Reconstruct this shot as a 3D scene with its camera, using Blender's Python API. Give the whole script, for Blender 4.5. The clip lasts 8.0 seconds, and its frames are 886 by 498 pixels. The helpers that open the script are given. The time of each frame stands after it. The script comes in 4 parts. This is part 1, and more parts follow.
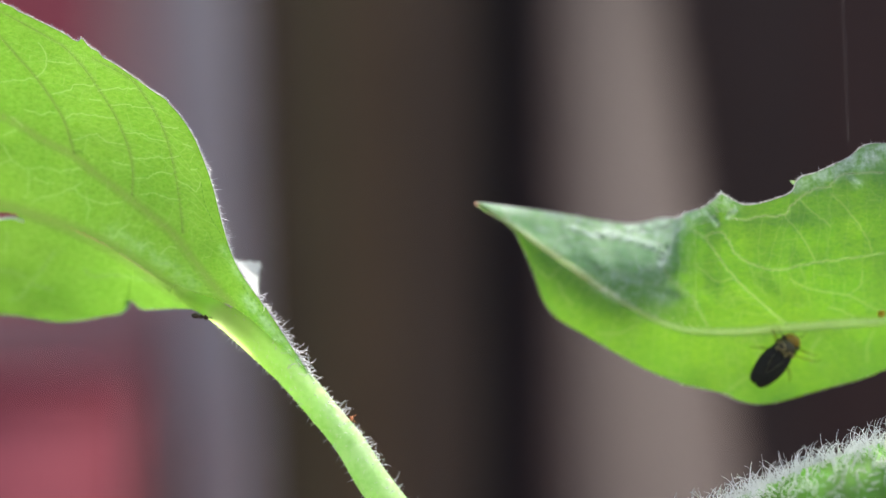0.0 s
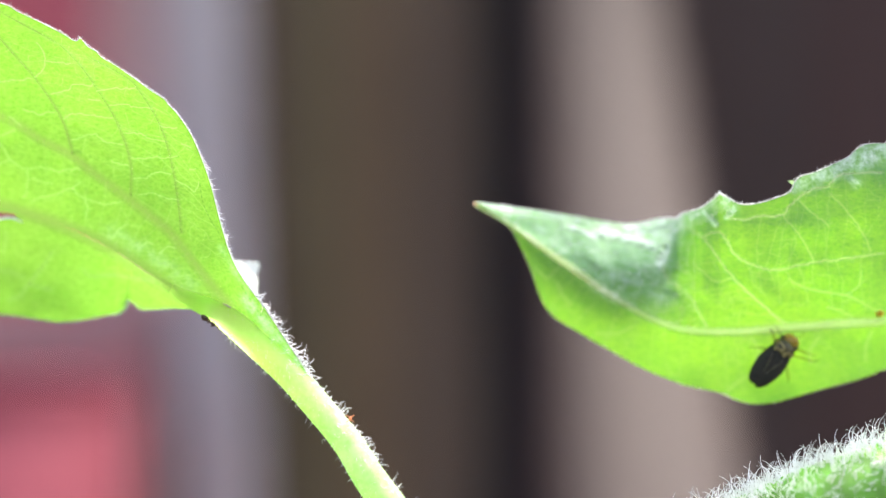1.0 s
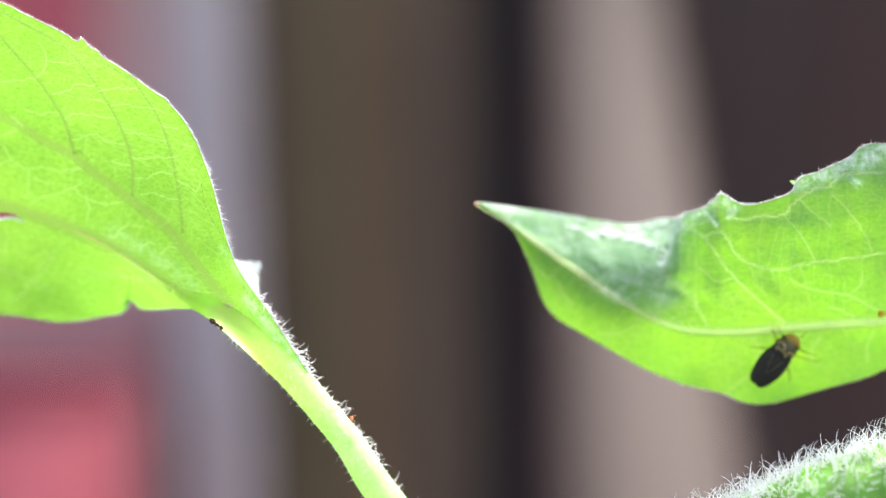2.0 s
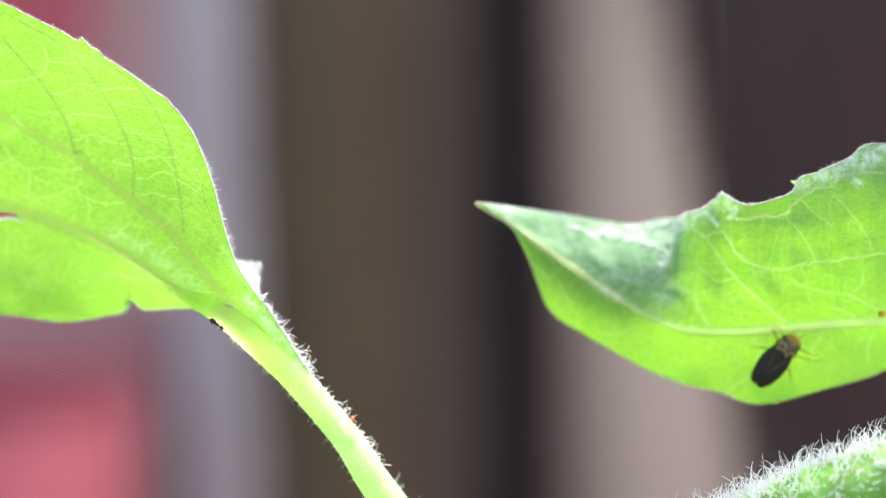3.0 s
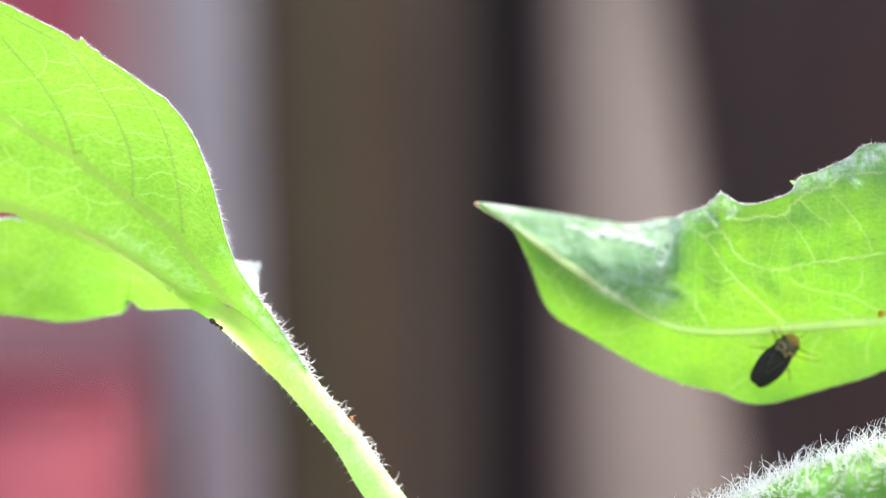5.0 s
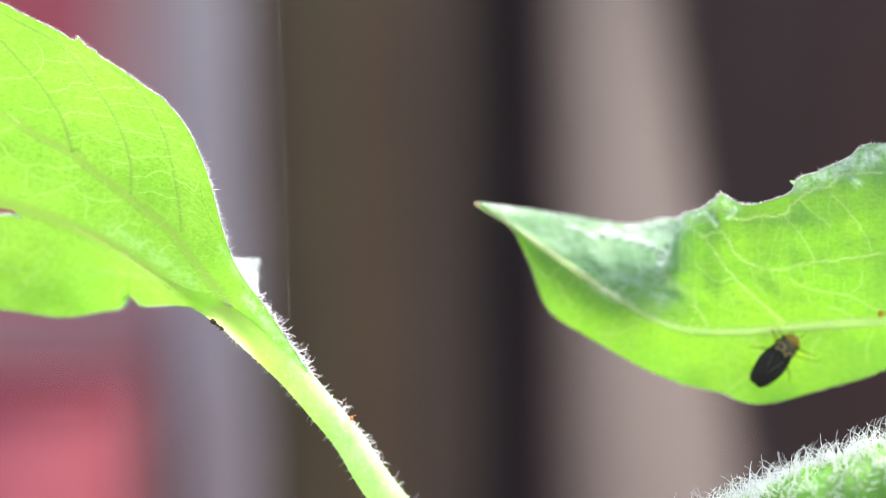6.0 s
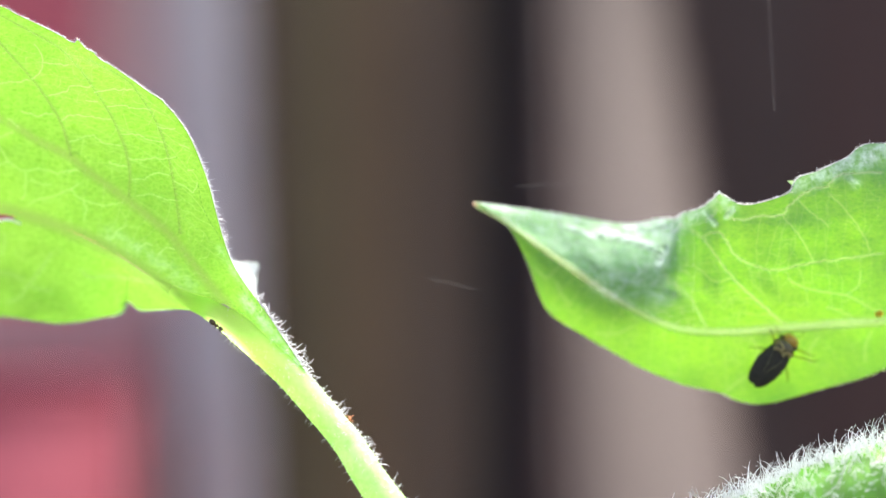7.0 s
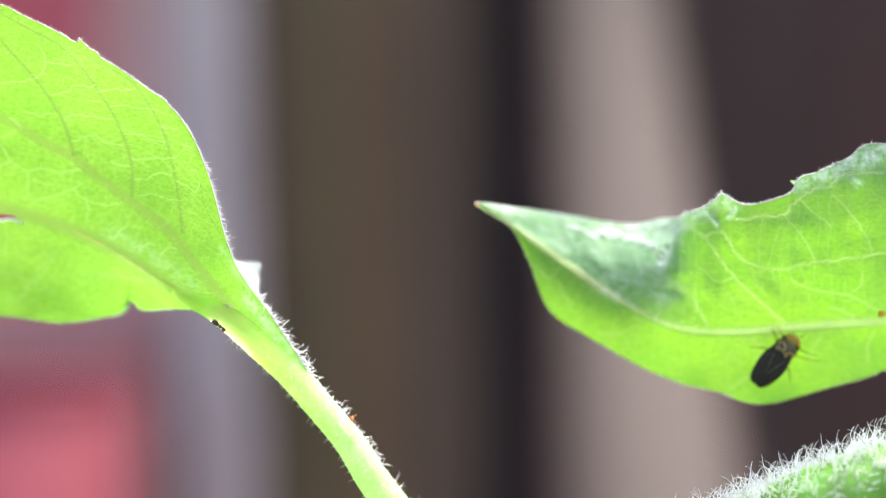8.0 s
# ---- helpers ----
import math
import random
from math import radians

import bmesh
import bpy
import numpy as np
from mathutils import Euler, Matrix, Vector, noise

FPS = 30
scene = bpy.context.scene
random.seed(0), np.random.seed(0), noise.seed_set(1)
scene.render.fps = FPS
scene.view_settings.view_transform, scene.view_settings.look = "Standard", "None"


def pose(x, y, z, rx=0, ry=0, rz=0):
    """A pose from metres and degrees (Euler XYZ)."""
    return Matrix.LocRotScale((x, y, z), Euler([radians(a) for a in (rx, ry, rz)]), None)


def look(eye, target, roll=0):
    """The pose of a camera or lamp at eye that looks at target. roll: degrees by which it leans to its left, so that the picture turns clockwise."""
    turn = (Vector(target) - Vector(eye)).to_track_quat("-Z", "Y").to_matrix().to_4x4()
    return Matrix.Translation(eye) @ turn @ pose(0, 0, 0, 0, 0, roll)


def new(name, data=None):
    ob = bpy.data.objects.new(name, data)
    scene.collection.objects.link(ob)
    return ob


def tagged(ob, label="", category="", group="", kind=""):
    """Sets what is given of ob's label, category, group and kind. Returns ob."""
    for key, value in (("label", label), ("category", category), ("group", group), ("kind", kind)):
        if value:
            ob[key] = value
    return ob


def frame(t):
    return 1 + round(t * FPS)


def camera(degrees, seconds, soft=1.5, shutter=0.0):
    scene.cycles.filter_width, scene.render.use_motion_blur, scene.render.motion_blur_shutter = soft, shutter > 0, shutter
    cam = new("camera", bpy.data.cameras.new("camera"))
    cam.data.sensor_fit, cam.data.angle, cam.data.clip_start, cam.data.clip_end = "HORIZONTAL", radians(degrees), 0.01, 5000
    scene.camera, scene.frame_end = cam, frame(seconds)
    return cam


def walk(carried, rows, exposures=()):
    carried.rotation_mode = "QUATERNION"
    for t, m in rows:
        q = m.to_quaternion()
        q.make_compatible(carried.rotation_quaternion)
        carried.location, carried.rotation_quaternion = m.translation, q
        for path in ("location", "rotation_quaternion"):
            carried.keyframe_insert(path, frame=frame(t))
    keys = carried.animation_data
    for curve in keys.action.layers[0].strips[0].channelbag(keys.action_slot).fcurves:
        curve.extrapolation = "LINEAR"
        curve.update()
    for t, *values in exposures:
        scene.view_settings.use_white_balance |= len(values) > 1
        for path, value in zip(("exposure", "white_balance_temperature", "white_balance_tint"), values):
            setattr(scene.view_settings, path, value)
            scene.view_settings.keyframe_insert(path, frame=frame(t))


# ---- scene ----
# A close view of a hairy plant in the rain, with an old fence behind it.
EYE_H = 0.75
FOCUS = 0.124

cam = camera(30, 8.0, soft=1.0)
cam.data.dof.use_dof = True
cam.data.dof.focus_distance = FOCUS - 0.0034
cam.data.dof.aperture_fstop = 10.5
STAND = look((0, 0, EYE_H), (0, 1, EYE_H))
walk(cam, [(0, STAND), (8.0, STAND)],
     exposures=[(0, 1.05), (0.3, 1.4), (0.7, 1.72), (1.1, 1.85), (8.0, 1.85)])

# ---- world and sun: bright overcast, strongest from above and behind the plant ----
world = bpy.data.worlds.new("world")
scene.world = world
world.use_nodes = True
wn = world.node_tree
sky = wn.nodes.new("ShaderNodeTexSky")
sky.sky_type = 'NISHITA'
sky.sun_disc = False
sky.sun_elevation = radians(69)
sky.sun_rotation = radians(56)
wn.nodes["Background"].inputs["Strength"].default_value = 0.15
sky.dust_density = 7.0
sky.air_density = 0.8
wn.links.new(sky.outputs[0], wn.nodes["Background"].inputs["Color"])

sun = new("sun", bpy.data.lights.new("sun", 'SUN'))
sun.data.energy = 2.5
sun.data.angle = radians(22)
sun.data.color = (1.0, 0.96, 0.9)
sun.matrix_world = look((0.31, 0.205, 1.0), (0, 0, 0))


# ---- materials ----
def material(name):
    m = bpy.data.materials.new(name)
    m.use_nodes = True
    m.node_tree.nodes.clear()
    return m, m.node_tree.nodes, m.node_tree.links


def node(nodes, kind, **values):
    n = nodes.new(kind)
    for key, value in values.items():
        n.inputs[key].default_value = value
    return n


def ramp(nodes, stops):
    r = nodes.new("ShaderNodeValToRGB")
    e = r.color_ramp.elements
    e[0].position, e[0].color = stops[0][0], (*stops[0][1], 1)
    e[1].position, e[1].color = stops[-1][0], (*stops[-1][1], 1)
    for p, c in stops[1:-1]:
        k = e.new(p)
        k.color = (*c, 1)
    return r


def math_node(n, l, operation, first, second, third=None):
    """A Math node; each of its inputs is a socket or a number."""
    m = n.new("ShaderNodeMath")
    m.operation = operation
    for k, v in enumerate((first, second, third)):
        if v is None:
            continue
        if isinstance(v, (int, float)):
            m.inputs[k].default_value = v
        else:
            l.new(v, m.inputs[k])
    return m.outputs[0]


def mix_colour(n, l, factor, first, second, blend='MIX'):
    m = n.new("ShaderNodeMix")
    m.data_type = 'RGBA'
    m.blend_type = blend
    for k, v in ((0, factor), (6, first), (7, second)):
        if isinstance(v, (int, float)):
            m.inputs[k].default_value = v
        elif isinstance(v, tuple):
            m.inputs[k].default_value = (*v, 1)
        else:
            l.new(v, m.inputs[k])
    return m.outputs[2]


def field(n, name):
    a = n.new("ShaderNodeAttribute")
    a.attribute_name = name
    return a.outputs["Fac"]


def leaf_material(name, through_colour, face_colour, gloss=0.35, share=0.62, relief=0.5, contrast=0.2, net=0.3, blotch=0.75, sheen=0.4):
    """Thin living leaf: light passes through it; a net of fine veins round small puckers, white down and painted sheen
    where it is crumpled.
    """
    m, n, l = material(name)
    out = n.new("ShaderNodeOutputMaterial")
    tc = n.new("ShaderNodeTexCoord")
    warp = node(n, "ShaderNodeTexNoise", Scale=900.0, Detail=2.0)
    l.new(tc.outputs["Object"], warp.inputs["Vector"])
    mixv = n.new("ShaderNodeMix")
    mixv.data_type = 'VECTOR'
    mixv.inputs[0].default_value = 0.0005
    l.new(tc.outputs["Object"], mixv.inputs[4])
    l.new(warp.outputs["Color"], mixv.inputs[5])
    place = mixv.outputs[1]

    def cells(scale, stops):
        v = n.new("ShaderNodeTexVoronoi")
        v.feature = 'DISTANCE_TO_EDGE'
        v.inputs["Scale"].default_value = scale
        l.new(place, v.inputs["Vector"])
        r = ramp(n, [(p, (c, c, c)) for p, c in stops])
        l.new(v.outputs["Distance"], r.inputs[0])
        return r.outputs[0], v.outputs["Distance"]
    wide, _ = cells(640.0, [(0.0, 0.7), (0.035, 0.35), (0.07, 0.0)])
    fine, pucker = cells(2300.0, [(0.0, 0.9), (0.1, 0.4), (0.26, 0.0)])
    # short uneven strokes, finer across than along
    stretch = n.new("ShaderNodeMapping")
    stretch.inputs["Scale"].default_value = (1900.0, 1900.0, 4600.0)
    l.new(place, stretch.inputs[0])
    strokes = node(n, "ShaderNodeTexNoise", Scale=1.0, Detail=3.0, Roughness=0.6)
    l.new(stretch.outputs[0], strokes.inputs["Vector"])
    grain = ramp(n, [(0.3, (1 - 0.8 * contrast, 1 - 0.6 * contrast, 1 - contrast)), (0.46, (1, 1, 1)), (0.68, (1 + 1.3 * contrast, 1 + 0.8 * contrast, 1 + 5 * contrast))])
    l.new(strokes.outputs[0], grain.inputs[0])
    blot = node(n, "ShaderNodeTexNoise", Scale=150.0, Detail=4.0)
    l.new(tc.outputs["Object"], blot.inputs["Vector"])
    a = through_colour
    tone = ramp(n, [(0.32, tuple(c * k for c, k in zip(a, (blotch * 0.9, blotch * 1.08, blotch * 0.8)))), (0.62, a)])
    l.new(blot.outputs[0], tone.inputs[0])
    body = mix_colour(n, l, 1.0, tone.outputs[0], grain.outputs[0], 'MULTIPLY')
    thin = math_node(n, l, 'MULTIPLY', math_node(n, l, 'MAXIMUM', wide, fine), net)
    pale = (min(1, a[0] * 1.5 + 0.03), min(1, a[1] * 1.16 + 0.02), a[2] * 2.6 + 0.02)
    body = mix_colour(n, l, thin, body, pale)
    veins, broad, shade_and_marks, down = field(n, "vein"), field(n, "rib"), field(n, "shade_and_marks"), field(n, "down")
    body = mix_colour(n, l, broad, body, (a[0] * 1.12, a[1] * 0.80, a[2] * 1.8 + 0.012))
    # dark strokes: shade along vein edges put into the colour, and dark marks
    body = mix_colour(n, l, shade_and_marks, body, (a[0] * 0.42, a[1] * 0.55, a[2] * 0.5))
    body = mix_colour(n, l, veins, body, (min(1, a[0] * 1.8 + 0.08), min(1, a[1] * 1.25 + 0.06), a[2] * 3 + 0.19))
    rise = math_node(n, l, 'MULTIPLY_ADD', veins, 1.2, math_node(n, l, 'MULTIPLY', pucker, 1.6))
    bump = node(n, "ShaderNodeBump", Strength=relief, Distance=0.00009)
    l.new(rise, bump.inputs["Height"])
    tr = n.new("ShaderNodeBsdfTranslucent")
    # tufts of down, with the white sheen of crumpled parts put into the colour
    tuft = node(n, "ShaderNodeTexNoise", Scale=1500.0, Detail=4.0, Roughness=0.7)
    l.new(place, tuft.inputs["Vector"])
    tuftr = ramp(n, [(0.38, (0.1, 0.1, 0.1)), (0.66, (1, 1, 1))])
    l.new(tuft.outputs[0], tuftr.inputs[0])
    down_sheen = math_node(n, l, 'MULTIPLY', down, tuftr.outputs[0])
    l.new(mix_colour(n, l, math_node(n, l, 'MULTIPLY', down_sheen, 0.8), body, (0.64, 0.88, 0.84)), tr.inputs[0])
    face = node(n, "ShaderNodeBsdfPrincipled", Roughness=gloss)
    skin = mix_colour(n, l, veins, face_colour, (0.45, 0.6, 0.3))
    skin = mix_colour(n, l, shade_and_marks, skin, (0.04, 0.09, 0.02))
    l.new(mix_colour(n, l, down_sheen, skin, (0.84, 0.93, 0.93)), face.inputs["Base Color"])
    face.inputs["Sheen Weight"].default_value = sheen
    face.inputs["Sheen Roughness"].default_value = 0.4
    l.new(bump.outputs[0], face.inputs["Normal"])
    mix = n.new("ShaderNodeMixShader")
    l.new(math_node(n, l, 'MULTIPLY_ADD', down_sheen, -0.25 * share, share), mix.inputs[0])
    l.new(face.outputs[0], mix.inputs[1])
    l.new(tr.outputs[0], mix.inputs[2])
    l.new(mix.outputs[0], out.inputs[0])
    return m


def juicy_material(name, colour, rough=0.4, scale=900.0, darker=0.75, depth=0.001):
    """Watery stalk tissue: light scatters through it; faint blotches."""
    m, n, l = material(name)
    out = n.new("ShaderNodeOutputMaterial")
    tc = n.new("ShaderNodeTexCoord")
    no = node(n, "ShaderNodeTexNoise", Scale=scale, Detail=3.0)
    l.new(tc.outputs["Object"], no.inputs["Vector"])
    c = ramp(n, [(0.35, tuple(v * darker for v in colour)), (0.65, colour)])
    l.new(no.outputs[0], c.inputs[0])
    face = node(n, "ShaderNodeBsdfPrincipled", Roughness=rough)
    l.new(c.outputs[0], face.inputs["Base Color"])
    face.inputs["Subsurface Weight"].default_value = 1.0
    face.inputs["Subsurface Radius"].default_value = (1.0, 1.1, 0.9)
    face.inputs["Subsurface Scale"].default_value = depth
    bump = node(n, "ShaderNodeBump", Strength=0.4, Distance=0.0001)
    l.new(no.outputs[0], bump.inputs["Height"])
    l.new(bump.outputs[0], face.inputs["Normal"])
    l.new(face.outputs[0], out.inputs[0])
    return m


def stalk_material(name, colour, through_colour, scale=520.0):
    """Pale watery stalk, greener toward the blade: blotches, small bumps, light passing through its skin."""
    m, n, l = material(name)
    out = n.new("ShaderNodeOutputMaterial")
    tc = n.new("ShaderNodeTexCoord")
    broad = node(n, "ShaderNodeTexNoise", Scale=scale, Detail=4.0, Roughness=0.6)
    l.new(tc.outputs["Object"], broad.inputs["Vector"])
    dots = node(n, "ShaderNodeTexNoise", Scale=scale * 5, Detail=2.0)
    l.new(tc.outputs["Object"], dots.inputs["Vector"])
    face_c = ramp(n, [(0.35, tuple(v * k for v, k in zip(colour, (0.72, 0.86, 0.6)))), (0.62, colour)])
    thro_c = ramp(n, [(0.35, tuple(v * k for v, k in zip(through_colour, (0.78, 0.9, 0.6)))), (0.62, through_colour)])
    both = n.new("ShaderNodeMath")
    both.operation = 'MULTIPLY_ADD'
    both.inputs[1].default_value = 0.4
    half = n.new("ShaderNodeMath")
    half.operation = 'MULTIPLY'
    half.inputs[1].default_value = 0.6
    l.new(broad.outputs[0], half.inputs[0])
    l.new(dots.outputs[0], both.inputs[0])
    l.new(half.outputs[0], both.inputs[2])
    l.new(both.outputs[0], face_c.inputs[0])
    l.new(both.outputs[0], thro_c.inputs[0])
    bump = node(n, "ShaderNodeBump", Strength=0.8, Distance=0.00016)
    l.new(both.outputs[0], bump.inputs["Height"])
    face = node(n, "ShaderNodeBsdfPrincipled", Roughness=0.4)
    young = field(n, "young")
    l.new(mix_colour(n, l, young, face_c.outputs[0], (0.66, 0.88, 0.36)), face.inputs["Base Color"])
    l.new(bump.outputs[0], face.inputs["Normal"])
    tr = n.new("ShaderNodeBsdfTranslucent")
    l.new(mix_colour(n, l, young, thro_c.outputs[0], (0.72, 1.0, 0.30)), tr.inputs[0])
    mix = n.new("ShaderNodeMixShader")
    l.new(math_node(n, l, 'MULTIPLY_ADD', young, 0.42, 0.56), mix.inputs[0])
    l.new(face.outputs[0], mix.inputs[1])
    l.new(tr.outputs[0], mix.inputs[2])
    # clear tissue where the stalk runs out into the blade
    clear = n.new("ShaderNodeBsdfTransparent")
    ends = n.new("ShaderNodeMixShader")
    l.new(field(n, "clear"), ends.inputs[0])
    l.new(mix.outputs[0], ends.inputs[1])
    l.new(clear.outputs[0], ends.inputs[2])
    l.new(ends.outputs[0], out.inputs[0])
    return m


def wood_material(name, dark, light, rough=0.75, grain=1.0):
    m, n, l = material(name)
    out = n.new("ShaderNodeOutputMaterial")
    tc = n.new("ShaderNodeTexCoord")
    info = n.new("ShaderNodeObjectInfo")
    shift = n.new("ShaderNodeVectorMath")
    shift.operation = 'ADD'
    l.new(tc.outputs["Object"], shift.inputs[0])
    l.new(info.outputs["Random"], shift.inputs[1])
    mp = n.new("ShaderNodeMapping")
    mp.inputs["Scale"].default_value = (60 * grain, 60 * grain, 2.2)
    l.new(shift.outputs[0], mp.inputs[0])
    g = node(n, "ShaderNodeTexNoise", Scale=1.0, Detail=6.0, Roughness=0.6)
    l.new(mp.outputs[0], g.inputs["Vector"])
    st = node(n, "ShaderNodeTexNoise", Scale=5.0, Detail=3.0)
    l.new(shift.outputs[0], st.inputs["Vector"])
    c = ramp(n, [(0.3, dark), (0.7, light)])
    mixf = n.new("ShaderNodeMath")
    mixf.operation = 'MULTIPLY_ADD'
    mixf.inputs[1].default_value = 0.6
    l.new(g.outputs[0], mixf.inputs[0])
    h = n.new("ShaderNodeMath")
    h.operation = 'MULTIPLY'
    h.inputs[1].default_value = 0.4
    l.new(st.outputs[0], h.inputs[0])
    l.new(h.outputs[0], mixf.inputs[2])
    l.new(mixf.outputs[0], c.inputs[0])
    p = node(n, "ShaderNodeBsdfPrincipled", Roughness=rough)
    l.new(c.outputs[0], p.inputs["Base Color"])
    b = node(n, "ShaderNodeBump", Strength=0.5, Distance=0.002)
    l.new(g.outputs[0], b.inputs["Height"])
    l.new(b.outputs[0], p.inputs["Normal"])
    l.new(p.outputs[0], out.inputs[0])
    return m


def plain_material(name, colour, rough=0.5, scale=2500.0, vary=0.6, coat=0.0):
    m, n, l = material(name)
    out = n.new("ShaderNodeOutputMaterial")
    tc = n.new("ShaderNodeTexCoord")
    no = node(n, "ShaderNodeTexNoise", Scale=scale, Detail=4.0)
    l.new(tc.outputs["Object"], no.inputs["Vector"])
    c = ramp(n, [(0.3, tuple(v * vary for v in colour)), (0.7, colour)])
    l.new(no.outputs[0], c.inputs[0])
    p = node(n, "ShaderNodeBsdfPrincipled", Roughness=rough)
    p.inputs["Coat Weight"].default_value = coat
    l.new(c.outputs[0], p.inputs["Base Color"])
    b = node(n, "ShaderNodeBump", Strength=0.3, Distance=0.3 / scale)
    l.new(no.outputs[0], b.inputs["Height"])
    l.new(b.outputs[0], p.inputs["Normal"])
    l.new(p.outputs[0], out.inputs[0])
    return m


def clear_material(name, colour, share, rough=0.3, through_colour=None):
    """Mostly see-through matter: hairs, rain."""
    m, n, l = material(name)
    out = n.new("ShaderNodeOutputMaterial")
    d = node(n, "ShaderNodeBsdfPrincipled", Roughness=rough)
    d.inputs["Base Color"].default_value = (*colour, 1)
    tl = n.new("ShaderNodeBsdfTranslucent")
    tl.inputs[0].default_value = (*(through_colour or colour), 1)
    both = n.new("ShaderNodeMixShader")
    both.inputs[0].default_value = 0.5
    l.new(d.outputs[0], both.inputs[1])
    l.new(tl.outputs[0], both.inputs[2])
    tr = n.new("ShaderNodeBsdfTransparent")
    mix = n.new("ShaderNodeMixShader")
    mix.inputs[0].default_value = share
    l.new(tr.outputs[0], mix.inputs[1])
    l.new(both.outputs[0], mix.inputs[2])
    l.new(mix.outputs[0], out.inputs[0])
    return m


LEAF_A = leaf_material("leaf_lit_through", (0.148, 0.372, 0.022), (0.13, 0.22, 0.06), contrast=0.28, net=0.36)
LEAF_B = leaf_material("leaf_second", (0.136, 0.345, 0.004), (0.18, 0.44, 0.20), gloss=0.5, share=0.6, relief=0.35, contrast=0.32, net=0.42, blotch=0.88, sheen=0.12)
RIB = clear_material("rib", (0.86, 0.88, 0.40), 0.04, rough=0.4, through_colour=(1.0, 1.0, 0.45))
VEIN = clear_material("vein_ridge", (0.7, 0.8, 0.4), 0.1, rough=0.4, through_colour=(0.9, 1.0, 0.5))
RIB_C = clear_material("rib_broad", (0.75, 0.9, 0.5), 0.14, rough=0.4, through_colour=(0.95, 1.0, 0.55))
PALE_FOLD = clear_material("pale_fold", (0.80, 0.9, 0.88), 0.8, rough=0.6, through_colour=(0.62, 0.86, 0.6))
STALK = stalk_material("stalk", (0.82, 0.95, 0.68), (0.68, 0.97, 0.44))
STEM = juicy_material("stem", (0.13, 0.36, 0.025), rough=0.5, scale=500.0, darker=0.6, depth=0.0003)
HAIR = clear_material("hair", (0.97, 0.98, 1.0), 1.0, rough=0.25)
WHITE_DOWN = clear_material("white_down", (0.8, 0.86, 0.86), 1.0, rough=0.8)
RAIN = clear_material("rain", (0.9, 0.9, 0.9), 0.0065)
BLACK_WING = plain_material("black_wing", (0.020, 0.019, 0.011), rough=0.8, scale=5000.0, vary=0.3)
BLACK_BODY = plain_material("black_body", (0.07, 0.058, 0.016), rough=0.35)
AMBER = juicy_material("amber_head", (0.36, 0.23, 0.02), rough=0.4, scale=2500.0, depth=0.0005)
PALE_MARK = plain_material("pale_mark", (0.40, 0.32, 0.12), rough=0.5)
LEG = clear_material("amber_leg", (0.5, 0.3, 0.04), 0.22, through_colour=(0.7, 0.4, 0.05))
ANT_BROWN = plain_material("ant_brown", (0.09, 0.05, 0.025), rough=0.3)
MITE_RED = plain_material("mite_red", (0.8, 0.30, 0.12), rough=0.4)
SPOT = clear_material("brown_spot", (0.6, 0.26, 0.04), 0.7, rough=0.7, through_colour=(0.9, 0.5, 0.1))
DRY_TIP = clear_material("dry_tip", (0.75, 0.55, 0.42), 0.8, rough=0.7)
BOARD_BROWN = wood_material("board_brown", (0.0921, 0.0606, 0.0321), (0.181, 0.122, 0.0642))
BOARD_OLIVE = wood_material("board_olive", (0.0851, 0.0655, 0.0328), (0.166, 0.129, 0.064))
BOARD_MID = wood_material("board_mid", (0.0798, 0.0554, 0.036), (0.152, 0.107, 0.0704))
BOARD_DARK = wood_material("board_dark", (0.0646, 0.0445, 0.0296), (0.122, 0.0842, 0.0576))
BOARD_MAROON = wood_material("board_maroon", (0.0335, 0.0143, 0.0117), (0.0591, 0.0272, 0.0225))
BOARD_UMBER = wood_material("board_umber", (0.03, 0.0165, 0.0136), (0.0516, 0.0308, 0.0263))
# near-black of the fence gaps: their shade put into a wood colour
GAP_SHADE = wood_material("gap_shade", (0.0107, 0.0102, 0.0124), (0.0221, 0.0212, 0.0259))
TUB_RED = plain_material("tub_red", (0.255, 0.048, 0.070), rough=0.85, scale=40.0, vary=0.8)
BOARD_RED = wood_material("board_red", (0.458, 0.0792, 0.106), (0.598, 0.134, 0.163), rough=0.6)
BOARD_MAUVE = wood_material("board_mauve", (0.50, 0.285, 0.268), (0.68, 0.43, 0.41))
BOARD_PLUM = wood_material("board_plum", (0.39, 0.2, 0.195), (0.508, 0.28, 0.276))
POST_GREY = wood_material("post_grey", (0.334, 0.3, 0.307), (0.466, 0.424, 0.429))
PLANK_TAN = wood_material("plank_tan", (0.0348, 0.0235, 0.0193), (0.0552, 0.0379, 0.0316))


def ground_material():
    m, n, l = material("wet_soil")
    out = n.new("ShaderNodeOutputMaterial")
    tc = n.new("ShaderNodeTexCoord")
    big = node(n, "ShaderNodeTexNoise", Scale=2.0, Detail=8.0)
    l.new(tc.outputs["Object"], big.inputs["Vector"])
    small = node(n, "ShaderNodeTexNoise", Scale=60.0, Detail=6.0)
    l.new(tc.outputs["Object"], small.inputs["Vector"])
    c = ramp(n, [(0.35, (0.035, 0.028, 0.02)), (0.55, (0.07, 0.055, 0.035)), (0.7, (0.05, 0.075, 0.025))])
    l.new(big.outputs[0], c.inputs[0])
    p = node(n, "ShaderNodeBsdfPrincipled", Roughness=0.7)
    l.new(c.outputs[0], p.inputs["Base Color"])
    b = node(n, "ShaderNodeBump", Strength=0.8, Distance=0.01)
    l.new(small.outputs[0], b.inputs["Height"])
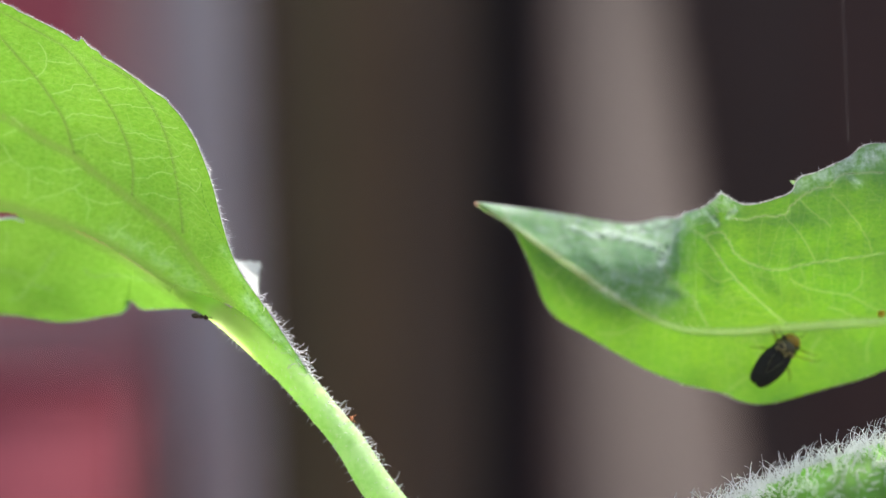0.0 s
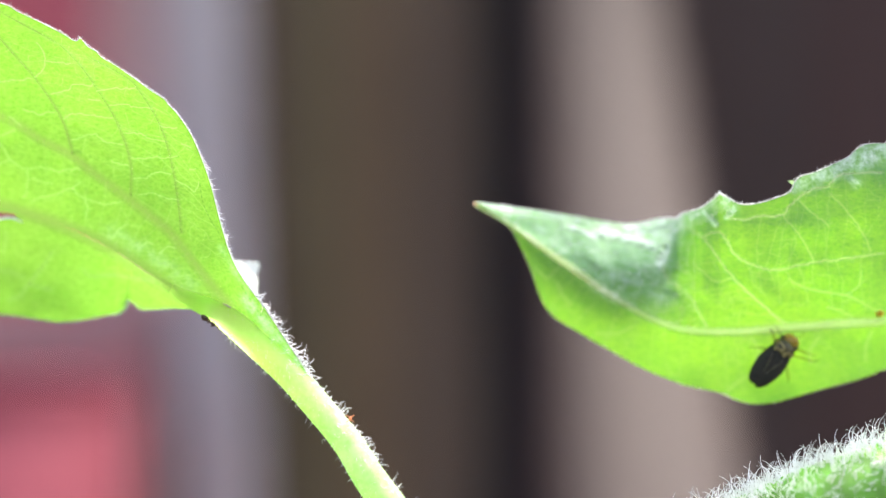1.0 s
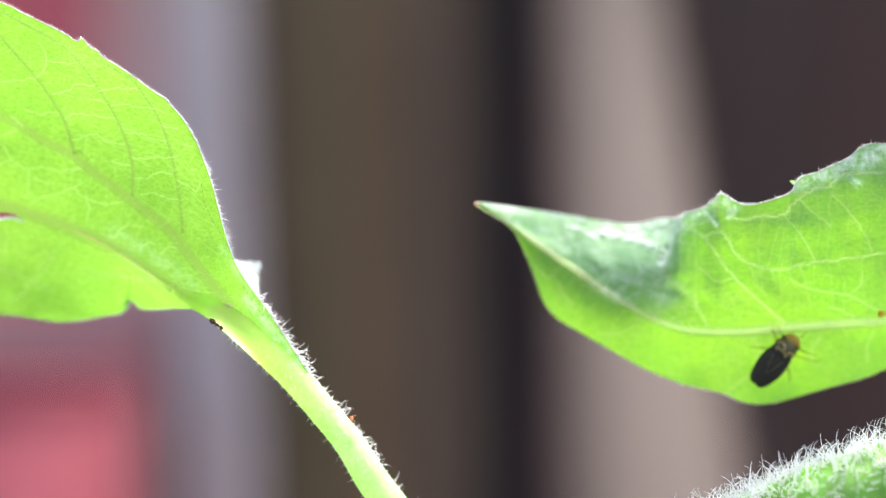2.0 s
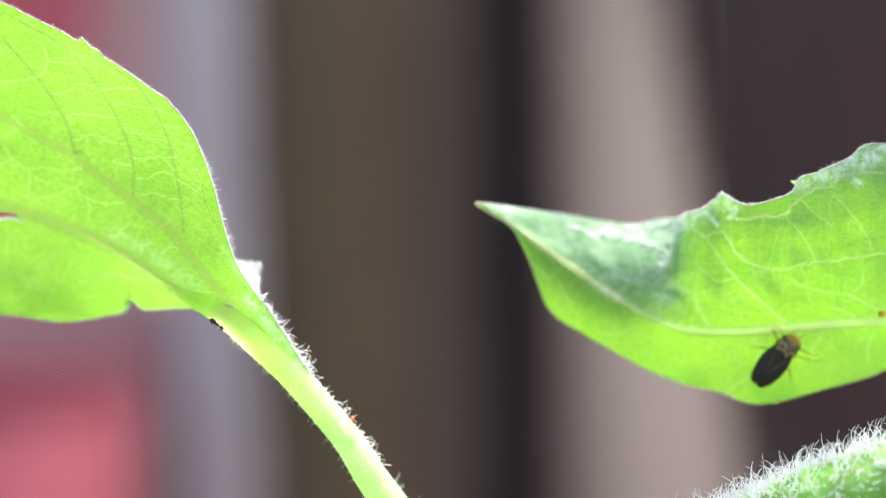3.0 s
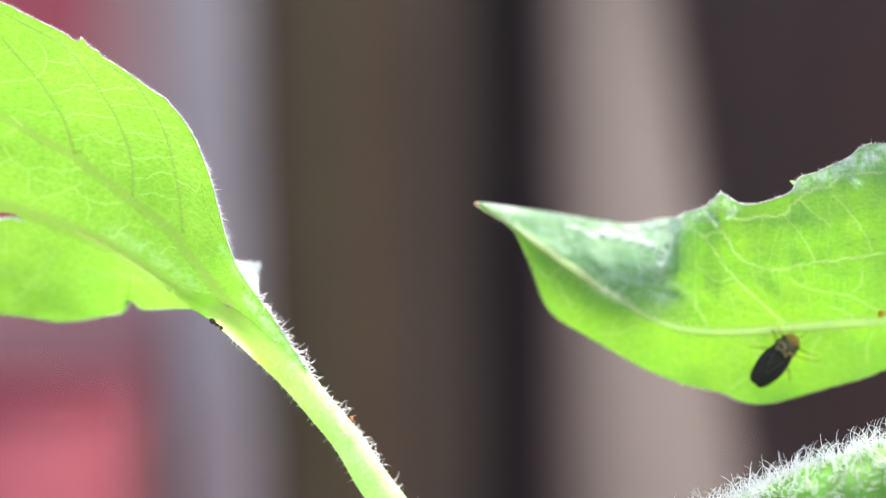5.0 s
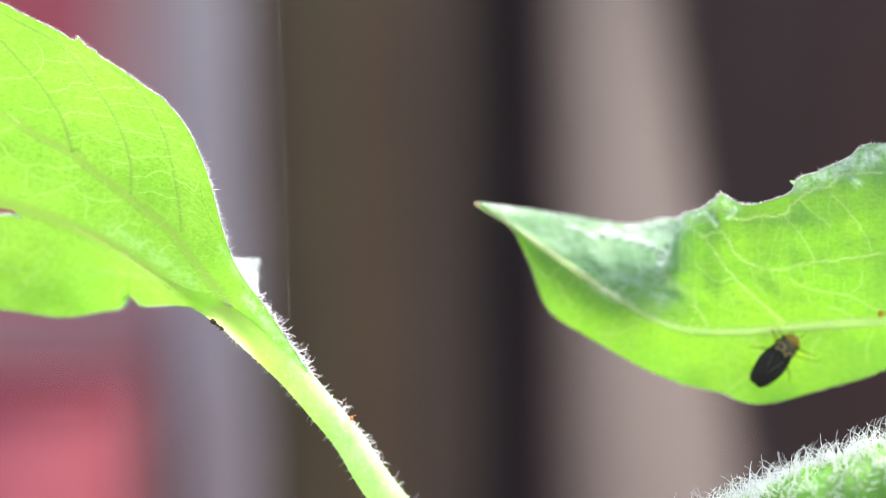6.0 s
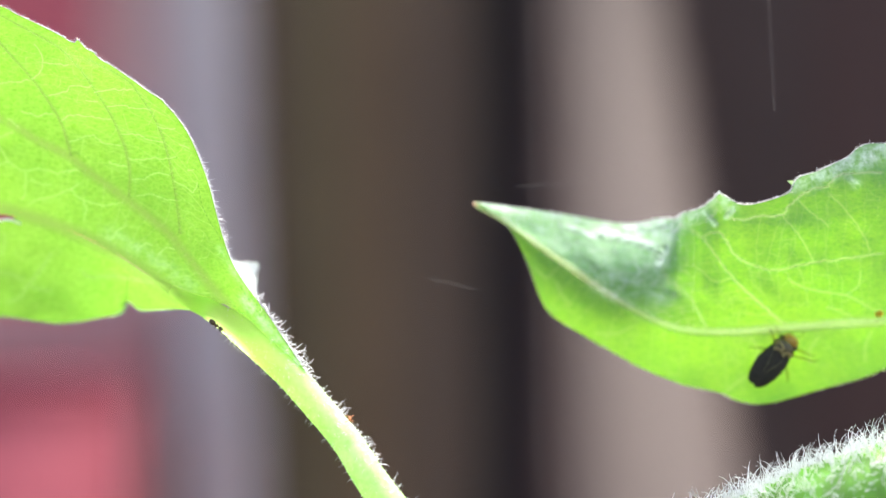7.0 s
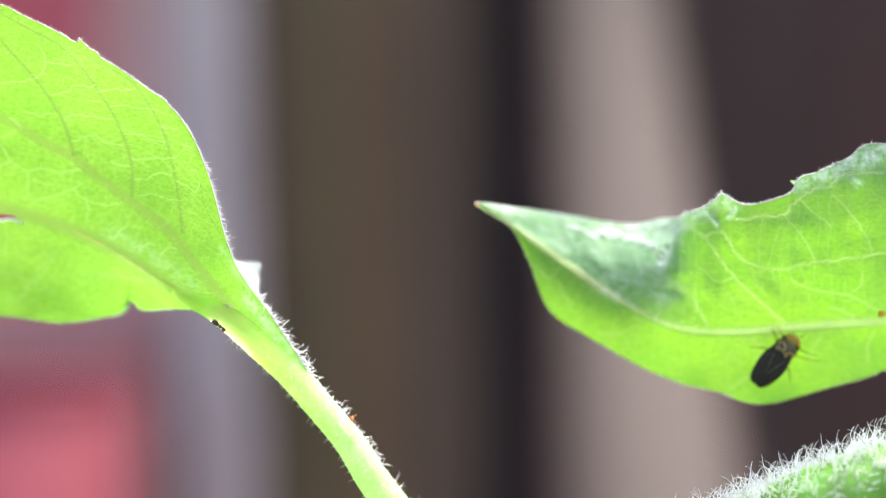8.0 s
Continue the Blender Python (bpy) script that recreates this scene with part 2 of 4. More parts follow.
    l.new(b.outputs[0], p.inputs["Normal"])
    l.new(p.outputs[0], out.inputs[0])
    return m


# ---- helpers for shapes; V takes millimetres across, up and deep, from the middle of the plant's leaves ----
def V(p):
    return Vector((p[0] / 1000, FOCUS + p[2] / 1000, EYE_H + p[1] / 1000))


def curve(points, count):
    """count points along a smooth line through the given ones."""
    pts = [Vector(p) for p in points]
    pts = [2 * pts[0] - pts[1]] + pts + [2 * pts[-1] - pts[-2]]
    spans = len(pts) - 3
    out = []
    for i in range(count):
        f = i / (count - 1) * spans
        k = min(int(f), spans - 1)
        t = f - k
        a, b, c, d = pts[k:k + 4]
        out.append(0.5 * (2 * b + (c - a) * t + (2 * a - 5 * b + 4 * c - d) * t * t + (3 * b - a - 3 * c + d) * t ** 3))
    return out


def frame_at(path, i):
    """Across vectors of a path at its i-th point."""
    d = (path[min(i + 1, len(path) - 1)] - path[max(i - 1, 0)]).normalized()
    a = d.cross(Vector((0, 1, 0)))
    if a.length < 1e-4:
        a = d.cross(Vector((1, 0, 0)))
    a.normalize()
    return d, a, d.cross(a).normalized()


def tube(bm, path, radii, sides=8, flat=1.0, cap=True):
    rings = []
    for i, p in enumerate(path):
        _, a, b = frame_at(path, i)
        r = radii[i] if not isinstance(radii, float) else radii
        rings.append([bm.verts.new(p + r * (math.cos(2 * math.pi * k / sides) * a + flat * math.sin(2 * math.pi * k / sides) * b))
                      for k in range(sides)])
    for r0, r1 in zip(rings, rings[1:]):
        for k in range(sides):
            bm.faces.new((r0[k], r0[(k + 1) % sides], r1[(k + 1) % sides], r1[k]))
    if cap:
        bm.faces.new(rings[0][::-1])
        bm.faces.new(rings[-1])
    return bm


def taper(a, b, n, power=1.0):
    return [a + (b - a) * (i / (n - 1)) ** power for i in range(n)]


def ball(bm, centre, axis, long, wide, high=None, up=Vector((0, -1, 0)), seg=14, rings=9, point=0.0, full=1.0):
    """A rounded body about an axis; point > 0 draws its far end out."""
    d = Vector(axis).normalized()
    b = (Vector(up) - Vector(up).dot(d) * d).normalized()
    a = d.cross(b)
    high = wide if high is None else high
    rows = []
    for i in range(rings + 1):
        th = math.pi * i / rings
        z, r = -math.cos(th), math.sin(th) ** full
        if z > 0:
            r *= 1 - point * z
        row = [bm.verts.new(Vector(centre) + d * z * long / 2 + r * (a * math.cos(2 * math.pi * k / seg) * wide / 2
               + b * math.sin(2 * math.pi * k / seg) * high / 2)) for k in range(seg if 0 < i < rings else 1)]
        rows.append(row)
    for r0, r1 in zip(rows, rows[1:]):
        for k in range(seg):
            q = [r0[k % len(r0)], r0[(k + 1) % len(r0)], r1[(k + 1) % len(r1)], r1[k % len(r1)]]
            u = list(dict.fromkeys(q))
            if len(u) > 2:
                bm.faces.new(u)
    return bm


def part(name, bm, mat, parent, label="", smooth=True, kind=""):
    me = bpy.data.meshes.new(name)
    bmesh.ops.recalc_face_normals(bm, faces=bm.faces)
    if parent is not None:
        base = parent_place(parent)
        for v in bm.verts:
            v.co -= base
    bm.to_mesh(me)
    bm.free()
    for p in me.polygons:
        p.use_smooth = smooth
    me.materials.append(mat)
    ob = new(name, me)
    ob.parent = parent
    if label or kind:
        tagged(ob, label=label, kind=kind)
    return ob


def parent_place(ob):
    p = Vector((0, 0, 0))
    while ob is not None:
        p += ob.location
        ob = ob.parent
    return p


def hair(bm, root, way, bend, length, r, segs=4, arch=0.6):
    """One hair, thick at its root, that curves by arch radians toward bend."""
    way = way.normalized()
    bend = bend - bend.dot(way) * way
    bend.normalize()
    path, p = [root], root
    for i in range(segs):
        a = arch * ((i + 0.5) / segs) ** 1.3
        p = p + (math.cos(a) * way + math.sin(a) * bend) * (length / segs)
        path.append(p)
    tube(bm, path, taper(r, r * 0.25, segs + 1), sides=3, cap=False)


rng = random.Random(7)


def rand_dir(s=1.0):
    return Vector((rng.gauss(0, s), rng.gauss(0, s), rng.gauss(0, s)))


def stalk_hairs(bm, path, radii, count, low, high, r, lean=0.35, side=None, bias=0.0, curl=0.8, arch=0.6):
    """Hairs all round a stalk; side and bias gather them on one side."""
    n = len(path)
    for _ in range(count):
        f = rng.random() * (n - 1.001)
        i = int(f)
        p = path[i].lerp(path[i + 1], f - i)
        d, a, b = frame_at(path, i)
        for _ in range(6):
            an = rng.random() * 2 * math.pi
            out = math.cos(an) * a + math.sin(an) * b
            if side is None or rng.random() < 1 - bias + bias * max(0, out.dot(side)):
                break
        length = low + (high - low) * rng.random() ** 1.6
        if side is not None:
            length *= 0.55 + 0.45 * max(0, out.dot(side))
        hair(bm, p + out * radii[i] * 0.96, out + d * rng.gauss(0, lean) + rand_dir(0.15), rand_dir(1) * curl + d * rng.choice((-1, 1, 1)),
             length, r * rng.uniform(0.7, 1.15), segs=6 if arch > 0.8 else 4, arch=arch * rng.uniform(0.4, 1.3))


# ---- leaves ----
def blade_half(rib, edge, across, along, swell, ripple, seed, crease=0.35, pucker=0.03, base=2.0):
    """Half a blade between the rib and the margin, flat from base onward: grid of points."""
    m, e = curve(rib, along), curve(edge, along)
    rows = []
    for i in range(along):
        row = []
        full = swell * max(0.0, min(1.0, (base - i / along) / 0.2))
        for j in range(across + 1):
            t = j / across
            p = m[i].lerp(e[i], t)
            w = math.sin(math.pi * t)
            q = noise.noise(Vector((p.x * 0.16, p.y * 0.16, seed)))
            q2 = noise.noise(Vector((p.x * 0.5, p.y * 0.5, seed + 9)))
            q3 = noise.noise(Vector((p.x * 1.4, p.y * 1.4, seed + 4)))
            p = p + Vector((0, 0, pucker * (1.0 if i < 0.36 * along else 0.45) * q3 + full * w + ripple * (q + crease * q2) * min(1, 3 * t)))
            row.append(V(p))
        rows.append(row)
    return rows


def add_grid(bm, rows):
    vs = [[bm.verts.new(p) for p in row] for row in rows]
    for r0, r1 in zip(vs, vs[1:]):
        for a, b, c, d in zip(r0, r0[1:], r1[1:], r1):
            bm.faces.new((a, b, c, d))
    return vs


def drape(points, rows, lift, count):
    """A smooth line laid on a blade: its depth is that of the nearest blade point."""
    flat = [p for row in rows[::4] for p in row[::4]]
    xs = np.array([(p.x, p.z) for p in flat])
    ys = np.array([p.y for p in flat])
    out = []
    for c in curve(points, count):
        w = V(c)
        d = (xs[:, 0] - w.x) ** 2 + (xs[:, 1] - w.z) ** 2
        k = np.argsort(d)[:6]
        g = 1 / (d[k] + 1e-9)
        out.append(Vector((w.x, float((ys[k] * g).sum() / g.sum()) - lift, w.z)))
    deep = [p.y for p in out]
    for i, p in enumerate(out):
        near = deep[max(0, i - 3):i + 4]
        p.y = sum(near) / len(near)
    return out


def ladder(rng2, first, second, count, skew=0.0):
    """Fine crooked cross veins between two neighbouring veins, with short twigs."""
    a, b, out = curve(first, 80), curve(second, 80), []
    for k in range(count):
        t = (k + rng2.uniform(0.2, 0.8)) / count
        p = a[min(79, int(79 * t))]
        q = b[max(0, min(79, int(79 * (t + skew + rng2.gauss(0, 0.03)))))]
        gap = (q - p).length
        if gap < 0.5:
            continue
        d = (q - p) / gap
        turn = Vector((-d.y, d.x, 0))
        steps = max(3, int(gap / 0.55))
        reach = 1.0 if rng2.random() < 0.85 else rng2.uniform(0.4, 0.8)
        bow, line = rng2.gauss(0, 0.05) * gap, []
        for i in range(steps + 1):
            f = reach * i / steps
            line.append(p.lerp(q, f) + turn * (bow * math.sin(math.pi * f) + (rng2.gauss(0, 0.06) if 0 < i < steps else 0)))
        out.append(line)
        for _ in range(int(gap / 4 + rng2.random())):
            c = line[rng2.randrange(1, len(line))]
            up = turn * rng2.choice((-1, 1)) + d * rng2.uniform(-0.5, 0.5)
            length = rng2.uniform(0.5, 1.3)
            out.append([c, c + up * length * 0.5 + d * rng2.gauss(0, 0.1), c + up * length + d * rng2.gauss(0, 0.25)])
    return out


def spread(rows_list, lines):
    """How near each blade point lies to some lines, from 0 to 1; each line has its points, its half width in mm and its strength."""
    marks = []
    for pts, wide, strength in lines:
        for c in curve(pts, max(24, 6 * len(pts)) if len(pts) > 8 else 24 * len(pts)):
            w = V(c)
            marks.append((w.x, w.z, wide / 1000, strength))
    if not marks:
        return np.zeros(sum(len(r) for rows in rows_list for r in rows), np.float32)
    marks = np.array(marks)
    reach = 2.6 * marks[:, 2].max()
    values = []
    for rows in rows_list:
        for row in rows:
            pos = np.array([(p.x, p.z) for p in row])
            lo, hi = pos.min(0) - reach, pos.max(0) + reach
            near = marks[(marks[:, 0] > lo[0]) & (marks[:, 0] < hi[0]) & (marks[:, 1] > lo[1]) & (marks[:, 1] < hi[1])]
            if len(near) == 0:
                values.append(np.zeros(len(pos)))
                continue
            d2 = (pos[:, None, 0] - near[None, :, 0]) ** 2 + (pos[:, None, 1] - near[None, :, 1]) ** 2
            values.append((np.exp(-d2 / near[None, :, 2] ** 2) * near[None, :, 3]).max(1))
    return np.concatenate(values).astype(np.float32)


def serrate(rows, teeth):
    """Small teeth of the margin: place across, height and half width before and after, in mm."""
    for row in rows:
        x = row[-1].x * 1000
        h = sum(high * math.exp(-((x - at) / (before if x < at else after)) ** 2) for at, high, before, after in teeth)
        if abs(h) > 0.004:
            d = (row[-1] - row[-6]).normalized()
            for j in range(len(row) * 8 // 10, len(row)):
                row[j] = row[j] + d * (h / 1000 * ((j / (len(row) - 1) - 0.8) / 0.2) ** 3)


def crumple(rows, lines):
    """Raise sharp folds along lines: points, half width and height in mm."""
    lift = sum(spread([rows], [line]) for line in lines)
    w = len(rows[0])
    for i, row in enumerate(rows):
        for j in range(w):
            if lift[i * w + j] > 0.004:
                p = row[j]
                rough = 0.7 + 1.1 * noise.noise(p * 1700) + 0.5 * noise.noise(p * 4200)
                row[j] = p + Vector((0, -0.001 * float(lift[i * w + j]) * rough, 0))


def blade(leaf, halves, holes, cut, mat, label, fields):
    verts, faces, base = [], [], 0
    origin = parent_place(leaf)
    for rows in halves:
        w = len(rows[0])
        grid = np.array([[tuple(p) for p in row] for row in rows])
        centre = (grid[:-1, :-1] + grid[1:, 1:]) / 2
        gone = np.zeros(centre.shape[:2], bool)
        for p, r in cut:
            gone |= (centre[..., 0] - p.x) ** 2 + (centre[..., 2] - p.z) ** 2 < (0.8 * r) ** 2
        for h in holes:
            gone |= ((centre[..., 0] - h[0]) / h[2]) ** 2 + ((centre[..., 2] - h[1]) / h[3]) ** 2 < 1
        verts += [p - origin for row in rows for p in row]
        for i in range(len(rows) - 1):
            for j in range(w - 1):
                if not gone[i, j]:
                    k = base + i * w + j
                    faces.append((k, k + 1, k + w + 1, k + w))
        base += len(rows) * w
    me = leaf.data
    me.from_pydata(verts, [], faces)
    for name, lines in fields.items():
        values = me.attributes.new(name, 'FLOAT', 'POINT')
        values.data.foreach_set("value", np.minimum(1.0, spread(halves, lines)))
    me.polygons.foreach_set("use_smooth", [True] * len(me.polygons))
    me.materials.append(mat)
    me.update()
    tagged(leaf, label=label)


def side_veins(leaf, rows, lines, r, mat):
    for pts, scale in lines:
        n = 10 * len(pts)
        bm = bmesh.new()
        tube(bm, drape(pts, rows, 0.00002, n), taper(r * scale * 0.85, r * scale * 0.4, n), sides=6, flat=0.6)
        part("vein", bm, mat, leaf)


def margin_hairs(bm, edge, count, low, high, r, out_of, arch=0.6):
    for _ in range(count):
        f = rng.random() * (len(edge) - 1.001)
        i = int(f)
        p = edge[i].lerp(edge[i + 1], f - i)
        d = (edge[i + 1] - edge[i]).normalized()
        o = (p - out_of)
        o = (o - o.dot(d) * d).normalized()
        hair(bm, p, o + 0.6 * d * rng.gauss(0.4, 0.5) + rand_dir(0.35), rand_dir(1), low + (high - low) * rng.random() ** 2, r, segs=4 if arch < 1 else 6, arch=arch)


def face_hairs(bm, rows, count, low, high, r, toward=-1):
    """Short down on the face of a blade."""
    for _ in range(count):
        row = rng.randrange(len(rows) - 1)
        k = rng.randrange(len(rows[0]) - 1)
        p = rows[row][k].lerp(rows[row + 1][k + 1], rng.random())
        nrm = (rows[row + 1][k] - rows[row][k]).cross(rows[row][k + 1] - rows[row][k])
        if nrm.length < 1e-12:
            continue
        nrm.normalize()
        if nrm.y * toward < 0:
            nrm = -nrm
        hair(bm, p, nrm + rand_dir(0.5), rand_dir(1), rng.uniform(low, high), r, segs=3)


def tooth(bm, p, way, size):
    """A thin pointed tooth that stands on the margin."""
    way = Vector(way).normalized()
    side = way.cross(Vector((0, 1, 0)))
    rows = []
    for i in range(5):
        f = i / 4
        w = size * 0.55 * (1 - f) ** 0.8 + size * 0.03
        rows.append([bm.verts.new(p + way * size * f + side * w * 0.7 * k + Vector((0, -0.3 * size * f, 0))) for k in (-1, 0, 1)])
    for r0, r1 in zip(rows, rows[1:]):
        for k in range(2):
            bm.faces.new((r0[k], r0[k + 1], r1[k + 1], r1[k]))


def crooked(points, seed):
    """The same line with the small bends of a vein."""
    r = random.Random(seed)
    c = curve(points, max(4, int(sum((Vector(q) - Vector(p)).length for p, q in zip(points, points[1:])) / 0.22)))
    return [p + Vector((r.gauss(0, 0.03), r.gauss(0, 0.03), 0)) for p in c]


def dashes(points, count):
    """Short strokes along a line, with gaps between them."""
    c = curve(points, 3 * count)
    return [[c[k], c[k + 1]] for k in range(0, 3 * count - 1, 3)]


def build_plant():
    plant = new("plant")
    plant.location = V((6.89, 0, 14))
    plant.location.z = 0
    tagged(plant, label="hairy green plant with two leaves growing from soil", category="plant")

    # main stem, out of the soil and bending to one side
    top = [V(p) for p in curve([(6.74, -67.32, 11), (7.88, -47.41, 7), (10.79, -31.14, -0.7), (16.42, -24.38, -2.7), (22.26, -21.45, -4.7), (27.33, -18.88, -5.7), (32.99, -16.9, -5.7), (40.13, -14.72, -3.7), (50.53, -9.66, 5), (54.89, -1.75, 7)], 90)]
    ground_end = Vector((plant.location.x - 0.004, plant.location.y, -0.01))
    low = [ground_end.lerp(top[0], i / 24) for i in range(24)]
    path = low + top
    radii = [0.0040] * 24 + taper(0.0039, 0.0031, 90)
    bm = bmesh.new()
    tube(bm, path, radii, sides=28)
    stem = part("stem", bm, STEM, plant, "thick green stem covered in white hairs")
    bm = bmesh.new()
    upside = Vector((-0.35, 0.15, 0.9)).normalized()
    seen, seen_r = path[48:98], radii[48:98]
    stalk_hairs(bm, seen, seen_r, 2600, 0.0007, 0.0024, 0.000054, side=upside, bias=0.97, curl=0.6, arch=1.5)
    stalk_hairs(bm, seen, seen_r, 1500, 0.0003, 0.0008, 0.000030, side=Vector((-0.33, 0.35, 0.9)).normalized(), bias=1.0, curl=1.0)
    stalk_hairs(bm, seen, seen_r, 150, 0.0006, 0.0015, 0.000040, side=Vector((0.1, -0.95, 0.2)).normalized(), bias=0.9, curl=0.6, arch=1.1)
    stalk_hairs(bm, path[24:60], radii[24:60], 500, 0.0006, 0.0018, 0.00003)
    part("hairs", bm, HAIR, stem, "fine white curved hairs", kind="stuff")

    # ---- first leaf: blade lit through, on a hairy stalk ----
    leaf_rib = [(-64.73, 12.32, 9), (-53.41, 9.52, 8), (-42.83, 6.26, 6), (-34.3, 3.46, 4), (-29.25, 1.87, 3), (-25.15, 0.04, 2), (-21.1, -2.52, 1), (-17.97, -4.53, 0), (-15.23, -5.29, -0.2), (-12.58, -7.39, -0.5), (-9.95, -10.08, -0.6)]
    upper = [(-64.73, 12.55, 9), (-49.79, 20.55, -4), (-40.02, 21.19, -5), (-32.15, 17.88, -4), (-26.33, 15.0, -4), (-21.9, 12.1, -4), (-19.01, 9.59, -3.6), (-17.17, 5.82, -3.2), (-15.34, -0.71, -2.4), (-12.65, -4.99, -1.4), (-9.6, -9.81, -0.8)]
    lower = [(-64.73, 12.09, 9), (-56.01, -1.34, 11), (-43.82, -5.41, 9), (-34.94, -5.17, 6.4), (-29.9, -5.72, 5.8), (-26.35, -5.23, 5.8), (-25.34, -5.05, 5.6), (-24.68, -4.69, 5.4), (-24.42, -4.02, 5.2), (-24, -4.24, 5.1), (-23.24, -4.71, 4.8), (-21.07, -4.57, 3.4), (-18.56, -4.36, 1.1), (-16.91, -5.3, 0)]
    lower_rib = leaf_rib[:6] + [(-24.52, -0.34, 1.85), (-24.07, -0.64, 1.75), (-23.7, -0.86, 1.65), (-23.35, -1.07, 1.6), (-22.81, -1.46, 1.45), (-21.1, -2.52, 1), (-17.97, -4.53, 0), (-17.33, -4.87, 0), (-16.87, -5.26, 0)]
    up = blade_half(leaf_rib, upper, 260, 900, 0.5, 0.35, 3, base=0.72)
    lo = blade_half(lower_rib, lower, 110, 560, 0.15, 0.3, 5)
    serrate(up, [(-26.12, 0.4, 0.16, 0.4), (-26.75, -0.08, 0.3, 0.3), (-24.95, 0.14, 0.5, 0.06), (-24.6, -0.1, 0.1, 0.6), (-20.05, 0.12, 0.6, 0.12), (-31.2, 0.1, 0.8, 0.2)])
    hole = V((-34.82, 2.58, 4))
    joint = V((10.2, -31.99, 8))
    leaf = new("leaf", bpy.data.meshes.new("leaf"))
    leaf.parent = plant
    leaf.location = joint - plant.location

    stalk = [V(p) for p in curve([(-23.81, -0.78, 2.2), (-22.14, -1.8, 1.55), (-20.46, -2.82, 0.95), (-18.89, -3.7, 0.5), (-17.09, -4.41, 0.05), (-15.36, -5.59, -0.2), (-13.23, -7.53, -0.3), (-11.11, -9.55, -0.4), (-8.95, -12.03, -0.5), (-6.84, -14.66, -0.4), (-4.75, -18.01, 0), (-0.17, -24.07, 2), (5.11, -28.61, 5), (10.65, -32.89, 8)], 80)]
    sr = taper(0.00004, 0.00095, 25, 1.25) + taper(0.00098, 0.00109, 8) + [0.00109] * 20 + taper(0.0011, 0.0016, 27)
    bm = bmesh.new()
    tube(bm, stalk, sr, sides=24)
    bm.faces.ensure_lookup_table()
    bmesh.ops.recalc_face_normals(bm, faces=bm.faces)
    bmesh.ops.delete(bm, geom=[f for k, f in enumerate(bm.faces) if k < 24 * 36 and f.normal.dot(Vector((0.45, 0.6, 0.66))) > 0.15 + 0.85 * max(0.0, (k / 24 - 26) / 10)], context='FACES_ONLY')
    ob = part("leaf_stalk", bm, STALK, leaf, "pale green hairy leaf stalk")
    clear = ob.data.attributes.new("clear", 'FLOAT', 'POINT')
    young = ob.data.attributes.new("young", 'FLOAT', 'POINT')
    young.data.foreach_set("value", [max(0.0, min(0.8, (52 - k // 24) / 26)) for k in range(24 * len(stalk))])
    clear.data.foreach_set("value", [max(0.0, min(1.0, (24 - k // 24) / 16)) for k in range(24 * len(stalk))])
    bm = bmesh.new()
    right_side = Vector((0.78, -0.1, 0.6))
    stalk_hairs(bm, stalk[36:64], sr[36:64], 210, 0.0003, 0.0011, 0.000040, side=right_side, bias=0.9, lean=0.4, arch=1.8)
    stalk_hairs(bm, stalk[27:64], sr[27:64], 330, 0.0002, 0.0006, 0.000028, side=-right_side, bias=0.8, lean=0.4)
    stalk_hairs(bm, stalk[34:64], sr[34:64], 120, 0.00015, 0.0005, 0.000026, side=Vector((0.2, -0.95, 0.1)), bias=0.9, lean=0.5, arch=1.1)
    rim = [r[-1] for r in up]
    margin_hairs(bm, rim, 3000, 0.00008, 0.00025, 0.000014, V((-26.87, 1.74, 0)))
    margin_hairs(bm, rim, 420, 0.00012, 0.00036, 0.000016, V((-26.87, 1.74, 0)))
    margin_hairs(bm, rim[607:], 150, 0.0003, 0.0008, 0.000028, V((-26.87, 1.74, 0)))
    margin_hairs(bm, rim[775:], 70, 0.0005, 0.0013, 0.000036, V((-26.87, 1.74, 0)), arch=1.6)
    part("hairs", bm, HAIR, leaf, "fine white hairs", kind="stuff")
    # ribs and veins
    n = 90
    rib = drape([(-64.73, 12.32, 9), (-53.41, 9.52, 8), (-42.83, 6.26, 6), (-34.3, 3.54, 4), (-29.25, 1.95, 3), (-25.15, 0.04, 2), (-22.39, -1.67, 1), (-20.64, -2.73, 0.8), (-19.35, -3.49, 0.7)], up, 0.0001, n)
    bm = bmesh.new()
    tube(bm, rib, taper(0.0005, 0.0008, n), sides=10, flat=0.8)
    part("midrib", bm, RIB, leaf, "pale midrib")
    inner = [(-51.03, 16.15, 0), (-41.7, 13.39, 0), (-33.23, 10, 0), (-30.25, 8.28, 0.83), (-27.9, 7.14, 0.44), (-26.33, 5.87, 0.47), (-24.17, 4.29, 0.31), (-22.14, 2.76, 0.12), (-20.26, 1.23, -0.27), (-18.28, -1.14, -0.76), (-16.81, -2.99, -0.76), (-15.69, -4.18, -0.58)]
    rib2 = drape(inner, up, 0.00008, n)
    bm = bmesh.new()
    tube(bm, rib2, taper(0.00026, 0.00052, n), sides=10, flat=0.8)
    part("side_rib", bm, RIB, leaf, "pale side rib")
    runs = [
        [(-27.67, 7.1, 0.39), (-27.87, 8.1, 0.14), (-28.34, 9.76, -0.41), (-29.18, 11.31, -0.96), (-30.15, 12.77, -1.49), (-31.42, 14.29, -2.07), (-32.46, 15.57, -2.53)],
